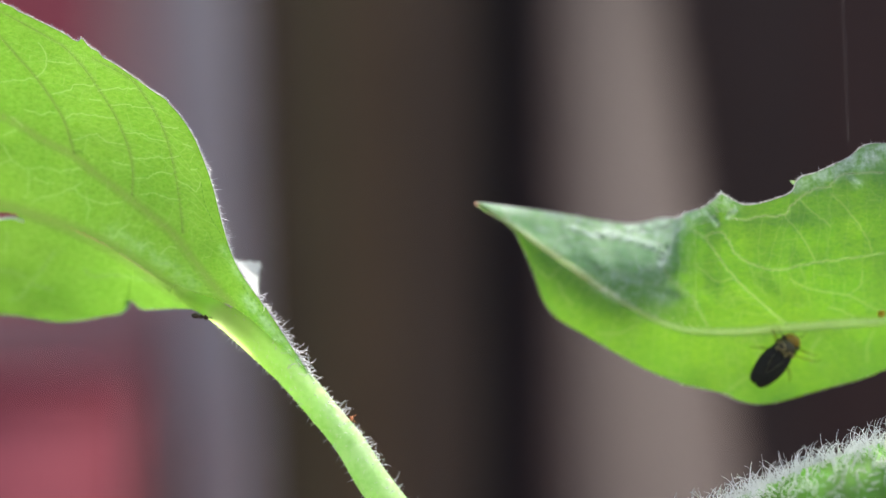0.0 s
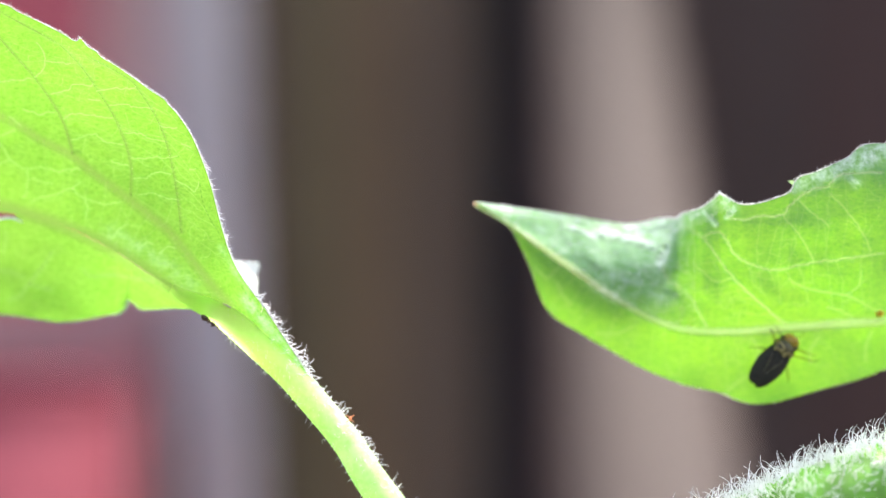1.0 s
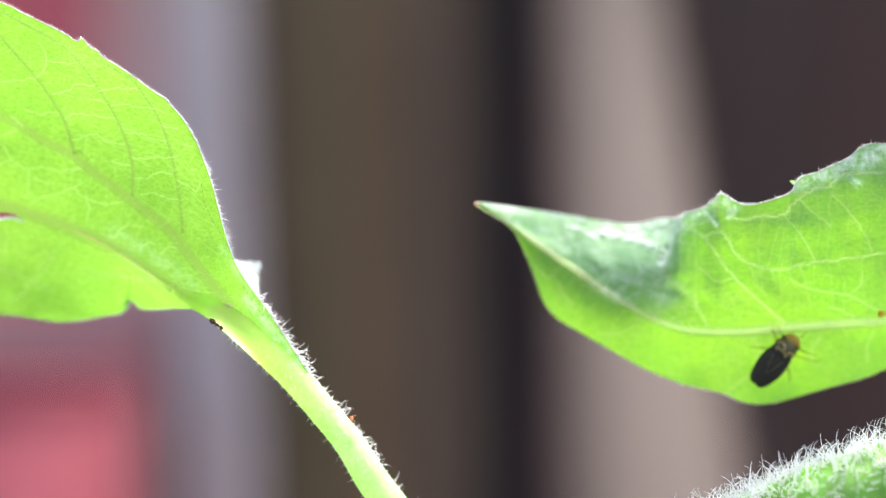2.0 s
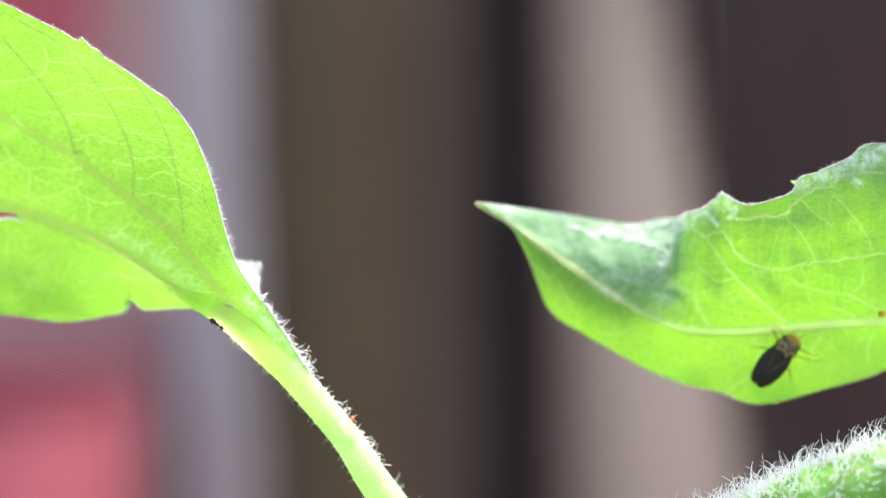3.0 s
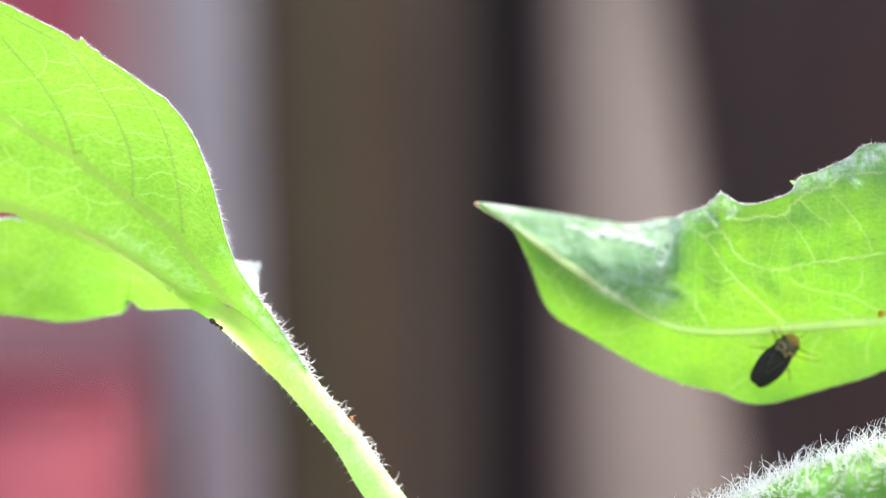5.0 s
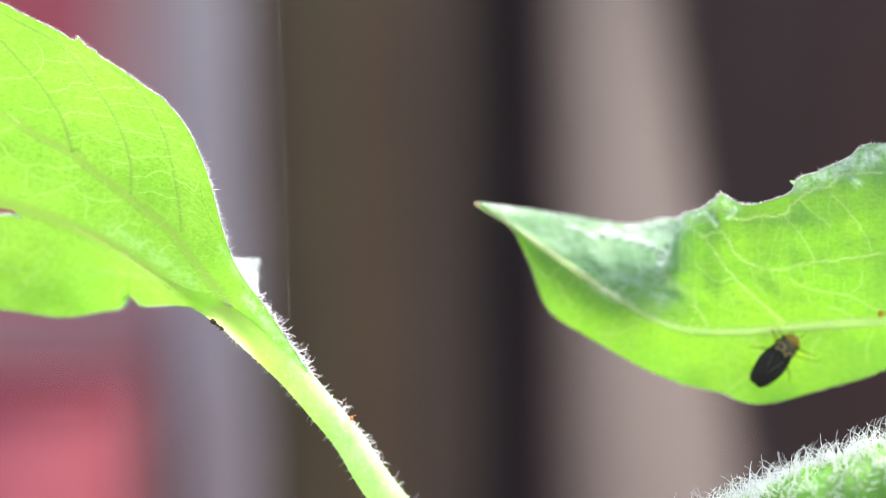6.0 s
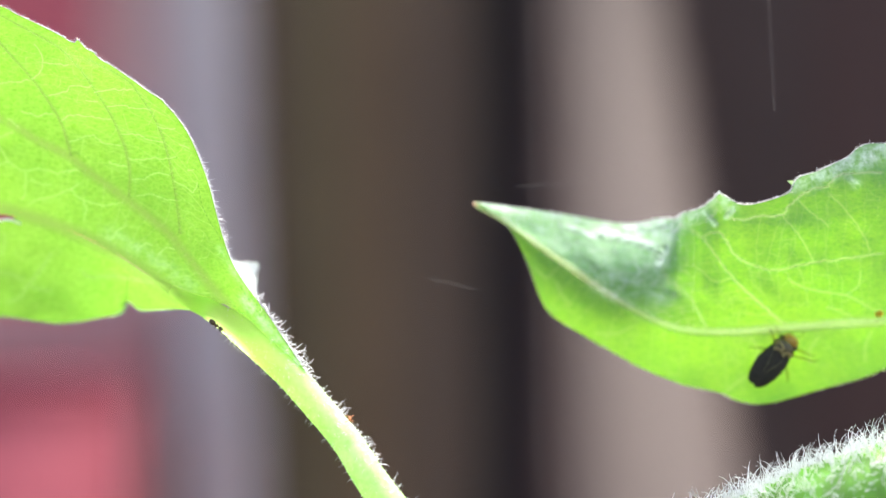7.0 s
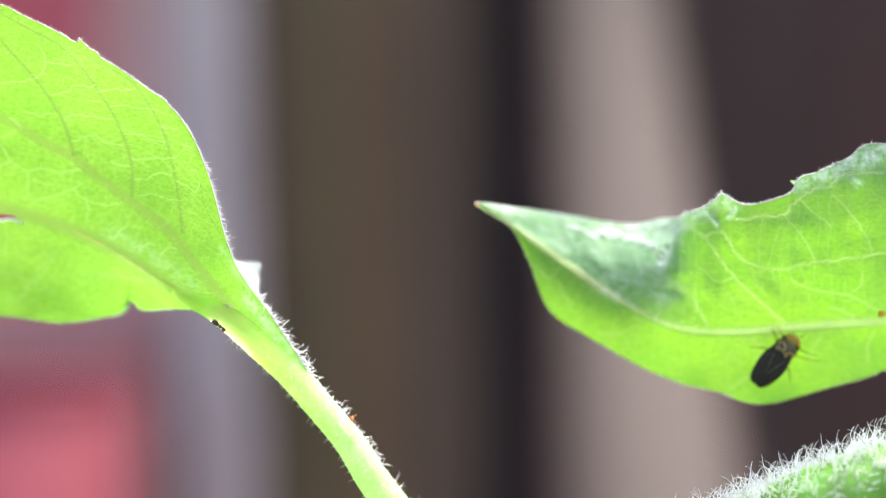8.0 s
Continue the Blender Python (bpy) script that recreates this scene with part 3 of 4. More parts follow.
        [(-23.29, 3.99, 0.15), (-23.11, 5.74, -0.41), (-23.26, 7.28, -0.95), (-23.61, 8.43, -1.28), (-24.14, 9.82, -1.78), (-25.13, 11.59, -2.46), (-26.2, 13.27, -3.08), (-27.46, 14.65, -3.55), (-28.5, 15.32, -3.5), (-30.24, 16.27, -3.46), (-31.99, 17.23, -3.68)],
        [(-19.34, 1.22, -0.68), (-19.45, 3.19, -1.1), (-19.77, 5.77, -1.73), (-20.16, 7.86, -2.4), (-20.8, 9.64, -2.98), (-21.93, 11.52, -3.63), (-22.51, 12.24, -3.83), (-23.73, 13.02, -3.87), (-25.43, 13.89, -3.78)],
        [(-14.12, -3.3, -1.79), (-15.21, -0.87, -2.44), (-16.29, 1.16, -2.44), (-16.92, 2.12, -2.34), (-17.46, 3.33, -2.34), (-17.71, 4.85, -2.63), (-17.71, 5.71, -2.96), (-18.15, 7.55, -3.28), (-18.71, 8.61, -3.43), (-19.72, 9.92, -3.56)],
    ]
    cross_veins = [
        [(-33.05, 12.45, -0.51), (-32.09, 12.55, -0.79), (-30.35, 12.66, -1.35)],
        [(-30.16, 12.69, -1.43), (-29.45, 13.14, -1.95), (-29.08, 13.75, -2.44), (-29.17, 14.46, -2.76), (-29.53, 15.09, -3)],
        [(-29.07, 13.83, -2.48), (-28.13, 13.71, -2.78), (-27.12, 13.6, -3.05)],
        [(-28.98, 11.47, -1.1), (-27.99, 11.68, -1.56), (-27.42, 11.81, -1.87), (-27.01, 12.15, -2.21), (-25.91, 12.04, -2.49), (-25.38, 12.07, -2.67)],
        [(-25.3, 11.59, -2.43), (-24.41, 11.73, -2.76), (-23.06, 11.72, -3.29), (-22.22, 11.73, -3.63)],
        [(-31.37, 10.53, 0.18), (-30.7, 10.31, 0.09), (-30.05, 10.05, 0.02), (-29.57, 10.2, -0.21), (-28.88, 10.22, -0.47)],
        [(-28.16, 9.75, -0.46), (-27.31, 10.06, -0.89), (-25.97, 9.94, -1.25), (-24.3, 9.66, -1.63)],
        [(-24.42, 10.59, -2.05), (-23.2, 10.62, -2.58), (-22.32, 10.4, -2.81), (-21.06, 10.24, -3.2)],
        [(-26.04, 10.98, -1.88), (-25.17, 10.96, -2.06)],
        [(-32.58, 9.98, 0.76), (-32.16, 9.68, 0.8), (-31.66, 9.3, 0.86)],
        [(-27.73, 8.18, 0.07), (-26.81, 8.37, -0.28), (-25.81, 8.6, -0.62), (-25.39, 8.22, -0.61), (-24.82, 7.92, -0.69), (-23.62, 7.78, -1.01)],
        [(-23.46, 8.59, -1.42), (-22.52, 8.56, -1.76), (-22, 8.43, -1.87), (-21.45, 8.14, -1.91), (-20.25, 7.9, -2.36)],
        [(-20.59, 9.07, -2.76), (-20.03, 8.86, -2.92), (-19.22, 8.87, -3.31)],
        [(-23.07, 6.78, -0.81), (-22.01, 6.72, -1.09), (-21.1, 6.82, -1.53), (-20.19, 6.72, -1.92), (-19.37, 6.82, -2.36)],
        [(-24.7, 6.6, -0.27), (-24.04, 6.38, -0.39), (-23.29, 6.2, -0.53)],
        [(-23, 5.28, -0.3), (-21.87, 5.39, -0.73), (-21.17, 5.71, -1.12), (-19.92, 5.56, -1.58)],
        [(-19.59, 5.06, -1.54), (-18.74, 4.63, -1.9), (-18.1, 4.29, -2.23), (-17.75, 4.94, -2.63)],
        [(-22.62, 4.07, -0.06), (-21.49, 4.18, -0.48), (-20.6, 3.83, -0.73), (-19.56, 3.69, -1.19)],
        [(-33.91, 6.45, 2.7), (-32.84, 6.77, 2.26), (-31.88, 6.17, 2.21), (-30.47, 6.19, 1.73), (-29.55, 6.05, 1.47), (-28.87, 5.83, 1.35), (-28.39, 5.99, 1.09), (-27.13, 6.01, 0.63)],
        [(-32.84, 6.77, 2.26), (-33.16, 7.37, 2.18), (-33.61, 8.02, 2.09)],
        [(-31.61, 6.08, 2.17), (-31.6, 5.23, 2.47), (-31.78, 4.38, 2.86), (-32.16, 3.87, 3.18)],
        [(-31.53, 3.6, 3.07), (-30.69, 3.94, 2.67), (-29.51, 4.14, 2.23), (-28.15, 4.59, 1.54), (-27.54, 4.12, 1.51), (-26.97, 3.77, 1.44), (-26.84, 3.05, 1.67), (-27.14, 2.28, 2.07)],
        [(-26.97, 3.77, 1.44), (-26.06, 3.55, 1.19), (-25.15, 3.42, 0.95), (-24.14, 3.58, 0.56)],
        [(-28.15, 4.59, 1.54), (-27.27, 5, 1.05)],
        [(-31.26, 5.4, 2.31), (-30.58, 5.13, 2.21), (-29.57, 4.99, 1.92)],
        [(-33.35, 8.6, 1.76), (-32.84, 8.87, 1.44), (-32.27, 8.94, 1.23)],
        [(-24.92, 0.86, 1.69), (-24.36, 1.54, 1.26), (-23.65, 1.88, 0.88)],
        [(-22.83, 0.04, 1.09), (-22.25, 0.47, 0.74), (-21.66, 0.38, 0.52)],
        [(-21.24, -0.38, 0.56), (-20.53, 0.13, 0.13), (-19.85, 0.04, -0.16)],
        [(-18.43, 5.85, -2.52), (-17.88, 5.84, -2.89)],
        [(-18.95, 7.7, -2.94), (-18.25, 7.39, -3.17)],
    ]
    low_veins = [
        [(-30.05, -0.22, 3.99), (-30.67, -1.05, 4.37), (-31.44, -1.94, 4.84), (-32.19, -2.69, 5.21), (-33.05, -3.72, 5.62), (-34.02, -4, 5.95)],
        [(-32.19, -2.69, 5.21), (-31.43, -2.96, 5.15), (-30.39, -3.18, 5.07)],
        [(-27.7, -1.53, 3.85), (-27.06, -2.1, 3.91), (-25.45, -2, 3.49), (-23.61, -2.21, 2.97), (-21.84, -2.45, 1.56)],
        [(-34.64, -1.73, 5.6), (-33.69, -1.77, 5.37), (-32.58, -2.25, 5.17)],
        [(-33.82, 1.36, 4.51), (-33.89, 0.48, 4.76), (-34.14, -0.22, 5.06)],
    ]
    side_veins(leaf, up, [(v, 1.0) for v in runs[:3]], 0.00012, VEIN)
    side_veins(leaf, lo, [(v, 0.5) for v in low_veins[:3]], 0.00012, VEIN)
    r2 = random.Random(31)
    fine = ladder(r2, inner[3:], [(-30.98, 3.43, 2.96), (-27.37, 1.86, 2.33), (-25.12, 0.56, 1.85), (-22.87, -0.73, 1.3), (-20.63, -2.17, 0.72), (-18.83, -3.35, 0.09)], 16)
    for one, two, k in ((runs[0], runs[1][:8], 12), (runs[1], runs[2], 14), (runs[2][:6], runs[3], 12)):
        fine += ladder(r2, one, two, k, 0.02)
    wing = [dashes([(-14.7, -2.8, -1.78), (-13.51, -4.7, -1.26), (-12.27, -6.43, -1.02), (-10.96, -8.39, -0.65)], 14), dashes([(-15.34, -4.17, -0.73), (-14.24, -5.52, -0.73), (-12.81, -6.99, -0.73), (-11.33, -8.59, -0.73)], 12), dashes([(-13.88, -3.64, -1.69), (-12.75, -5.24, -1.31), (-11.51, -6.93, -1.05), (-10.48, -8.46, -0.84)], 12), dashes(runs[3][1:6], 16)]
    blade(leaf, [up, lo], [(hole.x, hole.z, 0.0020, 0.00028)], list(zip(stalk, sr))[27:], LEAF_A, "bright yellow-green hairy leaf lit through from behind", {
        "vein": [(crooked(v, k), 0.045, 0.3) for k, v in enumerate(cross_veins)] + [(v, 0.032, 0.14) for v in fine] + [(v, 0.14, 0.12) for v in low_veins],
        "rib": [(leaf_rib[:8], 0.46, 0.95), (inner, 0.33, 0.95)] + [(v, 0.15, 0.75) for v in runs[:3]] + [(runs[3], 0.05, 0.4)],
        # painted shade beside the long veins, dashes on the wing, one dark smudge
        "shade_and_marks": [([p + Vector((0.12, 0, 0)) for p in map(Vector, v)], 0.05, 0.36) for v in runs[:3]] + [(v, 0.045, 0.62) for w in wing for v in w] + [([(-27.62, 7.27, 0.31), (-27.34, 7.34, 0.21), (-27.08, 7.26, 0.17)], 0.14, 0.5)],
        # hair flecks by the midrib; on the wing, missing light put into the colour
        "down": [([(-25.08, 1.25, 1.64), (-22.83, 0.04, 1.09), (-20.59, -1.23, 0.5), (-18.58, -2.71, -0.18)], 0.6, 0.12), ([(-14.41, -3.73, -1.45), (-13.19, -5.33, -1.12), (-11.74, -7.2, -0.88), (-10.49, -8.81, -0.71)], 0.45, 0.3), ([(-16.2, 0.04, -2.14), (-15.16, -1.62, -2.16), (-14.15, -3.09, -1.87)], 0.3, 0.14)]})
    bm = bmesh.new()
    margin_hairs(bm, [r[-1] for r in lo], 420, 0.00006, 0.00022, 0.00002, V((-26.87, 1.74, 0)))
    part("lower_hairs", bm, HAIR, leaf, "fine white hairs", kind="stuff")
    # tooth tip on the margin, the turned-up lips beside the hole and the notch, the bright lobe behind
    bm = bmesh.new()
    ball(bm, V((-26.2, 15.33, -4.05)), (0, 0, 1), 0.00022, 0.00016)
    part("tooth_tip", bm, DRY_TIP, leaf, "orange-brown tip of a tooth")
    bm = bmesh.new()
    lip = drape([(-35.61, 2.14, 4), (-34.08, 2.36, 4), (-33.2, 2.41, 4), (-32.33, 2.1, 4)], lo, 0.0002, 20)
    tube(bm, lip, 0.00009, sides=6)
    part("lip", bm, WHITE_DOWN, leaf, "pale turned edge")
    bm = bmesh.new()
    tube(bm, [V(p) for p in curve([(-25.25, -5.09, 5.6), (-24.81, -4.78, 5.4), (-24.51, -4.37, 5.2), (-24.6, -3.97, 5), (-24.89, -3.88, 4.9)], 18)], taper(0.00006, 0.00013, 18), sides=8)
    part("lip", bm, PALE_FOLD, leaf, "pale curled edge of the notch")
    bm = bmesh.new()
    g = blade_half([(-16.02, -0.9, 2), (-15.33, -1.77, 2), (-14.73, -2.63, 2), (-14.08, -3.56, 1.6)], [(-14, -1.09, 4), (-14.26, -1.97, 4), (-14.24, -2.82, 3), (-13.95, -3.66, 2)], 8, 20, 0.3, 0.3, 2)
    add_grid(bm, g)
    margin_hairs(bm, [r[-1] for r in g], 90, 0.0001, 0.0004, 0.00003, V((-15.68, -2.54, 2)))
    margin_hairs(bm, g[0], 40, 0.0001, 0.0003, 0.00003, V((-15.24, -3.4, 2)))
    part("lobe", bm, WHITE_DOWN, leaf, "bright downy lobe behind the stalk")

    # ---- second leaf: curled, with a folded tip ----
    end_rib, end_up, end_low = [(42.31, -4.91, 4.4), (47.54, -5.31, 6.5)], [(40.35, 6.37, -0.5), (47.54, -4.95, 6.5)], [(42.7, -7.64, 5.4), (47.54, -5.58, 6.5)]
    rib_up = [(2.71, 3.45, 3.9), (5.42, 1.79, 3.9), (9.44, -1.01, 3.9), (13.54, -3.83, 3.4), (15.9, -5.21, 3.1), (17.61, -5.9, 2.9), (18.69, -6.16, 2.9), (19.78, -6.29, 2.9), (20.73, -6.33, 2.9), (21.3, -6.38, 2.9), (21.95, -6.33, 2.9), (22.81, -6.29, 2.9), (24.11, -6.25, 2.9), (25.5, -6.16, 2.9), (26.37, -6.07, 2.9), (26.8, -6.03, 2.9), (27.19, -5.99, 2.9), (27.8, -5.94, 2.9), (29.1, -5.81, 2.9), (31.49, -5.64, 2.9), (33.66, -5.51, 2.9)] + end_rib
    up_b = [(2.71, 3.62, 3.7), (5.34, 3.31, 5.2), (9.6, 2.75, 6), (14.63, 1.96, 6.5), (17.27, 2.36, 6.2), (18.4, 2.38, 4.82), (18.65, 2.73, 2.87), (19.59, 3.04, 1.12), (20.54, 3.71, 0.71), (20.99, 4.13, 0.55), (21.73, 3.69, 0.18), (22.57, 3.3, -0.35), (23.79, 3.42, -0.6), (25.12, 3.83, -0.7), (25.85, 4.13, -0.8), (26.15, 4.51, -0.8), (26.35, 4.97, -0.85), (26.84, 5.39, -0.9), (27.95, 5.75, -1.2), (29.93, 6.69, -1.7), (32.33, 7.79, -2.1)] + end_up
    rib_b = [(2.71, 3.45, 3.9), (5.42, 1.79, 3.9), (7.04, 0.66, 3.9), (8.48, -0.35, 3.9), (9.65, -1.18, 3.8), (10.66, -1.88, 3.8), (11.7, -2.58, 3.7), (13.12, -3.53, 3.5), (14.62, -4.48, 3.3), (16.54, -5.47, 3), (18.69, -6.16, 2.9), (20.86, -6.33, 2.9), (21.95, -6.33, 2.9), (23.25, -6.29, 2.9), (24.98, -6.16, 2.9), (27.58, -5.94, 2.9), (31.05, -5.68, 2.9), (34, -5.51, 2.9)] + end_rib
    lo_b = [(2.7, 3.27, 3.6), (5.19, 1.8, 4.6), (6.3, 0.04, 5), (7.07, -1.72, 5.3), (7.57, -3.14, 5.6), (8.16, -4.44, 5.8), (9.06, -5.42, 6), (10.92, -6.57, 5.9), (13.54, -8.1, 5.5), (16.15, -9.49, 5.1), (18.97, -10.57, 4.8), (21.88, -11.23, 4.8), (22.98, -11.75, 4.8), (24.56, -12.06, 4.8), (26.46, -11.84, 4.8), (29.32, -11.01, 4.8), (32.84, -10.04, 4.8), (35.48, -9.11, 4.8)] + end_low
    upb = blade_half(rib_up, up_b, 220, 880, -0.6, 0.6, 11, crease=0.35, pucker=0.05)
    lob = blade_half(rib_b, lo_b, 100, 560, 0.1, 0.35, 13, pucker=0.04)
    # the tip hollows, the fold beside it stands out, the far margin leans back
    for i, row in enumerate(upb):
        lean = max(0.0, min(1.0, (row[-1].x - 0.0265) / 0.004))
        tip = max(0.0, min(1.0, (0.0155 - row[0].x) / 0.005))
        crest = math.exp(-((row[0].x - 0.0158) / 0.0026) ** 2)
        for j, p in enumerate(row):
            t = j / (len(row) - 1)
            f = max(0.0, (t - 0.6) / 0.4)
            row[j] = p + Vector((p.x, p.y, p.z - EYE_H)) * (((0.0005 * tip - 0.0012 * crest) * math.sin(math.pi * t) + 0.0012 * lean * f * f) / p.y)
    folds = [
        ([(12.32, 1.24, 5.71), (13.58, 1.11, 5.83), (14.5, 0.8, 5.38), (15.35, 0.66, 5.06), (16.07, 0.35, 4.49), (17.02, -0.04, 3.7)], 0.30, 0.15),
        ([(14.58, 1.38, 6.09), (15.84, 1.65, 6.18), (16.92, 1.95, 5.93), (18.24, 2.07, 4.89), (18.55, 2.48, 3.39)], 0.36, 0.18),
        ([(18.36, 1.97, 4.21), (17.82, 1.1, 4.44), (17.26, 0.04, 3.82), (16.82, -1.09, 3.14)], 0.30, 0.16),
        ([(9.75, 1.77, 5.66), (10.9, 1.46, 5.59), (11.99, 0.97, 5.44), (12.96, 1.15, 5.83)], 0.24, 0.08),
        ([(20.21, 3.41, 0.74), (19.97, 2.9, 0.82), (20.29, 2.34, 0.72), (20.7, 1.83, 0.63)], 0.2, 0.05),
        ([(21.54, 3.69, 0.09), (21.95, 3.01, -0.04), (21.53, 2.38, 0.27)], 0.2, 0.05),
    ]
    crumple(upb, folds)
    leaf2 = new("leaf", bpy.data.meshes.new("leaf"))
    leaf2.parent = plant
    leaf2.location = V((52.68, -10.07, 10.5)) - plant.location
    bm = bmesh.new()
    rp = drape(rib_b, lob, 0.00008, n)
    tube(bm, rp, taper(0.00022, 0.00048, n), sides=10, flat=0.8)
    part("midrib", bm, RIB_C, leaf2, "pale midrib")
    st2 = [V(p) for p in curve([(44.97, -5.09, 5.4), (47.99, -5.75, 6.5), (50.54, -7.65, 8.5), (52.91, -10.16, 10.5)], 24)]
    bm = bmesh.new()
    tube(bm, st2, taper(0.0006, 0.0011, 24), sides=14)
    part("leaf_stalk", bm, STALK, leaf2)
    main_veins = [
        [(33.34, -0.3, 0.76), (30.44, -0.72, 0.41), (28.22, -0.98, 0.37), (26.22, -1.4, 0.53), (25.06, -1.62, 0.71), (23.64, -1.23, 0.4), (22.68, -0.81, 0.28), (21.94, -0.17, 0.39), (21.51, 0.68, 0.39), (21.07, 1.23, 0.56), (20.54, 1.24, 0.66), (19.86, 1.02, 0.72)],
        [(26.46, -5.76, 2.73), (25.26, -4.91, 2.13), (23.38, -3.38, 1.31), (22.03, -2.09, 0.92), (20.74, -0.38, 0.89), (20.12, 0.47, 0.71), (19.78, 0.9, 0.75), (19.3, 1.24, 1.22), (18.64, 1.69, 2.51)],
        [(20.32, -5.93, 2.75), (19.68, -4.7, 2.25), (19, -3.62, 2.08), (17.99, -2.77, 2.56), (17.45, -2.34, 2.67), (17.12, -1.52, 2.85)],
        [(21.5, 2.34, 0.3), (22.63, 2.2, -0.47), (23.88, 2.49, -0.55), (25.51, 2.53, -0.43), (25.99, 3.16, -0.56), (26.62, 3.8, -0.56), (27.65, 4.43, -0.67), (28.87, 4.71, -0.85), (29.65, 5.47, -0.96), (31.3, 5.67, -1.22), (32.89, 5.68, -0.94)],
    ]
    top_veins = [
        [(21.95, -2.18, 0.98), (21.25, -2.44, 1.36), (20.61, -2.4, 1.38), (19.94, -1.75, 1.17), (19.28, -1.37, 1.34)],
        [(25.55, 2.49, -0.43), (26.45, 1.52, -0.37), (27.39, 0.25, 0.06), (28.01, -0.81, 0.34)],
        [(26.62, 3.76, -0.55), (27.68, 2.78, -0.55), (28.52, 2.15, -0.57), (29.04, 1.65, -0.51)],
        [(29.04, 4.04, -0.84), (30.14, 2.99, -0.82), (31.04, 1.94, -0.61), (31.82, 0.89, -0.04), (32.39, -0.21, 0.38)],
        [(33.83, -4.76, 2.56), (32.84, -4.49, 2.27), (31.67, -3.83, 1.91), (30.76, -3.48, 1.71), (28.55, -3.17, 1.45), (27.24, -2.78, 1.34), (26.3, -2.26, 0.93)],
        [(30.76, -3.48, 1.71), (31.71, -2.74, 1.37), (31.74, -1.66, 0.83)],
        [(29.48, -4.4, 2.12), (30.48, -4.71, 2.33), (31.51, -5.19, 2.65)],
        [(17.33, 0.48, 4.02), (16.91, -0.39, 3.53), (17.08, -1.47, 2.87)],
    ]
    low_veins = [
        [(7.32, -1.45, 4.96), (7.93, -2.03, 4.89), (8.4, -2.16, 4.75), (9.31, -1.22, 3.95)],
        [(23.99, -6.91, 3.17), (24.49, -7.8, 3.51), (24.31, -8.79, 3.96)],
        [(29.05, -6.83, 3.24), (28.52, -7.8, 3.57), (28.62, -8.93, 4.06)],
        [(33.21, -6.4, 3.35), (32.9, -7.38, 3.85), (32.98, -8.73, 4.34)],
        [(24.27, -9.6, 4.21), (23.18, -10.27, 4.44), (22.36, -11.05, 4.79)],
        [(14.78, -5.99, 3.95), (13.81, -6.55, 4.71), (12.13, -6.6, 5.53)],
        [(9.06, -2.59, 4.68), (9.43, -3.48, 4.91), (10.19, -4.37, 5.13)],
    ]
    side_veins(leaf2, upb, [(v, 1.0) for v in main_veins], 0.00008, VEIN)
    r2 = random.Random(37)
    fine = ladder(r2, main_veins[0][:7], [(33.55, -4.71, 2.49), (30.91, -4.62, 2.33), (28.28, -4.48, 2.12), (26.5, -4.26, 1.88), (24.68, -3.6, 1.38), (23.3, -2.52, 0.85)], 12) + ladder(r2, main_veins[3][2:], main_veins[0][:6][::-1], 12)
    fine += ladder(r2, main_veins[1][:5], main_veins[2], 8) + ladder(r2, rib_b[5:17], lo_b[5:17], 26, 0.02)
    # white hairs plus the sheen of folds and margin, both put into the colour
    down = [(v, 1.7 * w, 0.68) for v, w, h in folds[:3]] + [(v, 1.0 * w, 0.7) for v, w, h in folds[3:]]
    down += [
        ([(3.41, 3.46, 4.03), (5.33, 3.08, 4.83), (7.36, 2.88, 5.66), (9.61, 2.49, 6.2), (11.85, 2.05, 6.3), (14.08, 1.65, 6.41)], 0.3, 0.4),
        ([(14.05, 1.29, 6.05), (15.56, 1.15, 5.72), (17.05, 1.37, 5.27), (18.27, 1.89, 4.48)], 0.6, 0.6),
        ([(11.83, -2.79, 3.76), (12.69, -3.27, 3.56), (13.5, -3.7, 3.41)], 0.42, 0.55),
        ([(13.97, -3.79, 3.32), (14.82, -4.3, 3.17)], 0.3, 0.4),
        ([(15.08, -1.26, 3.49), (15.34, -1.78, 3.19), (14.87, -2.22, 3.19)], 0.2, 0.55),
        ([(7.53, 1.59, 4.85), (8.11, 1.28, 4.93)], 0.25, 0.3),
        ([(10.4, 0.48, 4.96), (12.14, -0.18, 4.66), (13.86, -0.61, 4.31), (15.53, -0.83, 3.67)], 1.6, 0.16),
        # these two lighten the dim surface beside the fold
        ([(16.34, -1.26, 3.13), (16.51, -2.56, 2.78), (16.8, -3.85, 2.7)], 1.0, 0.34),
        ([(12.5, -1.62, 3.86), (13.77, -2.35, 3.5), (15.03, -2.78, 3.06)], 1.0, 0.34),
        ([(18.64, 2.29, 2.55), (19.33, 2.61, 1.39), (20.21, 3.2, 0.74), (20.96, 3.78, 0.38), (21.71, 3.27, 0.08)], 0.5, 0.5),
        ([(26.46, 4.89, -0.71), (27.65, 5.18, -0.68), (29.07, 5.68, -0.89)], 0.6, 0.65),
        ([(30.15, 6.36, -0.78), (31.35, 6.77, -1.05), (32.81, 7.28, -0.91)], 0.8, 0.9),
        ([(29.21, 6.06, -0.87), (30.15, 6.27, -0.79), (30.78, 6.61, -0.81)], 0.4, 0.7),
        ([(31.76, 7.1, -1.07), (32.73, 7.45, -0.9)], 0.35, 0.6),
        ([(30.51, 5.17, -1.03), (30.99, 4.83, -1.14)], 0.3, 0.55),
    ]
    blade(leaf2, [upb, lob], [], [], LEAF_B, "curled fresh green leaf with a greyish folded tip", {
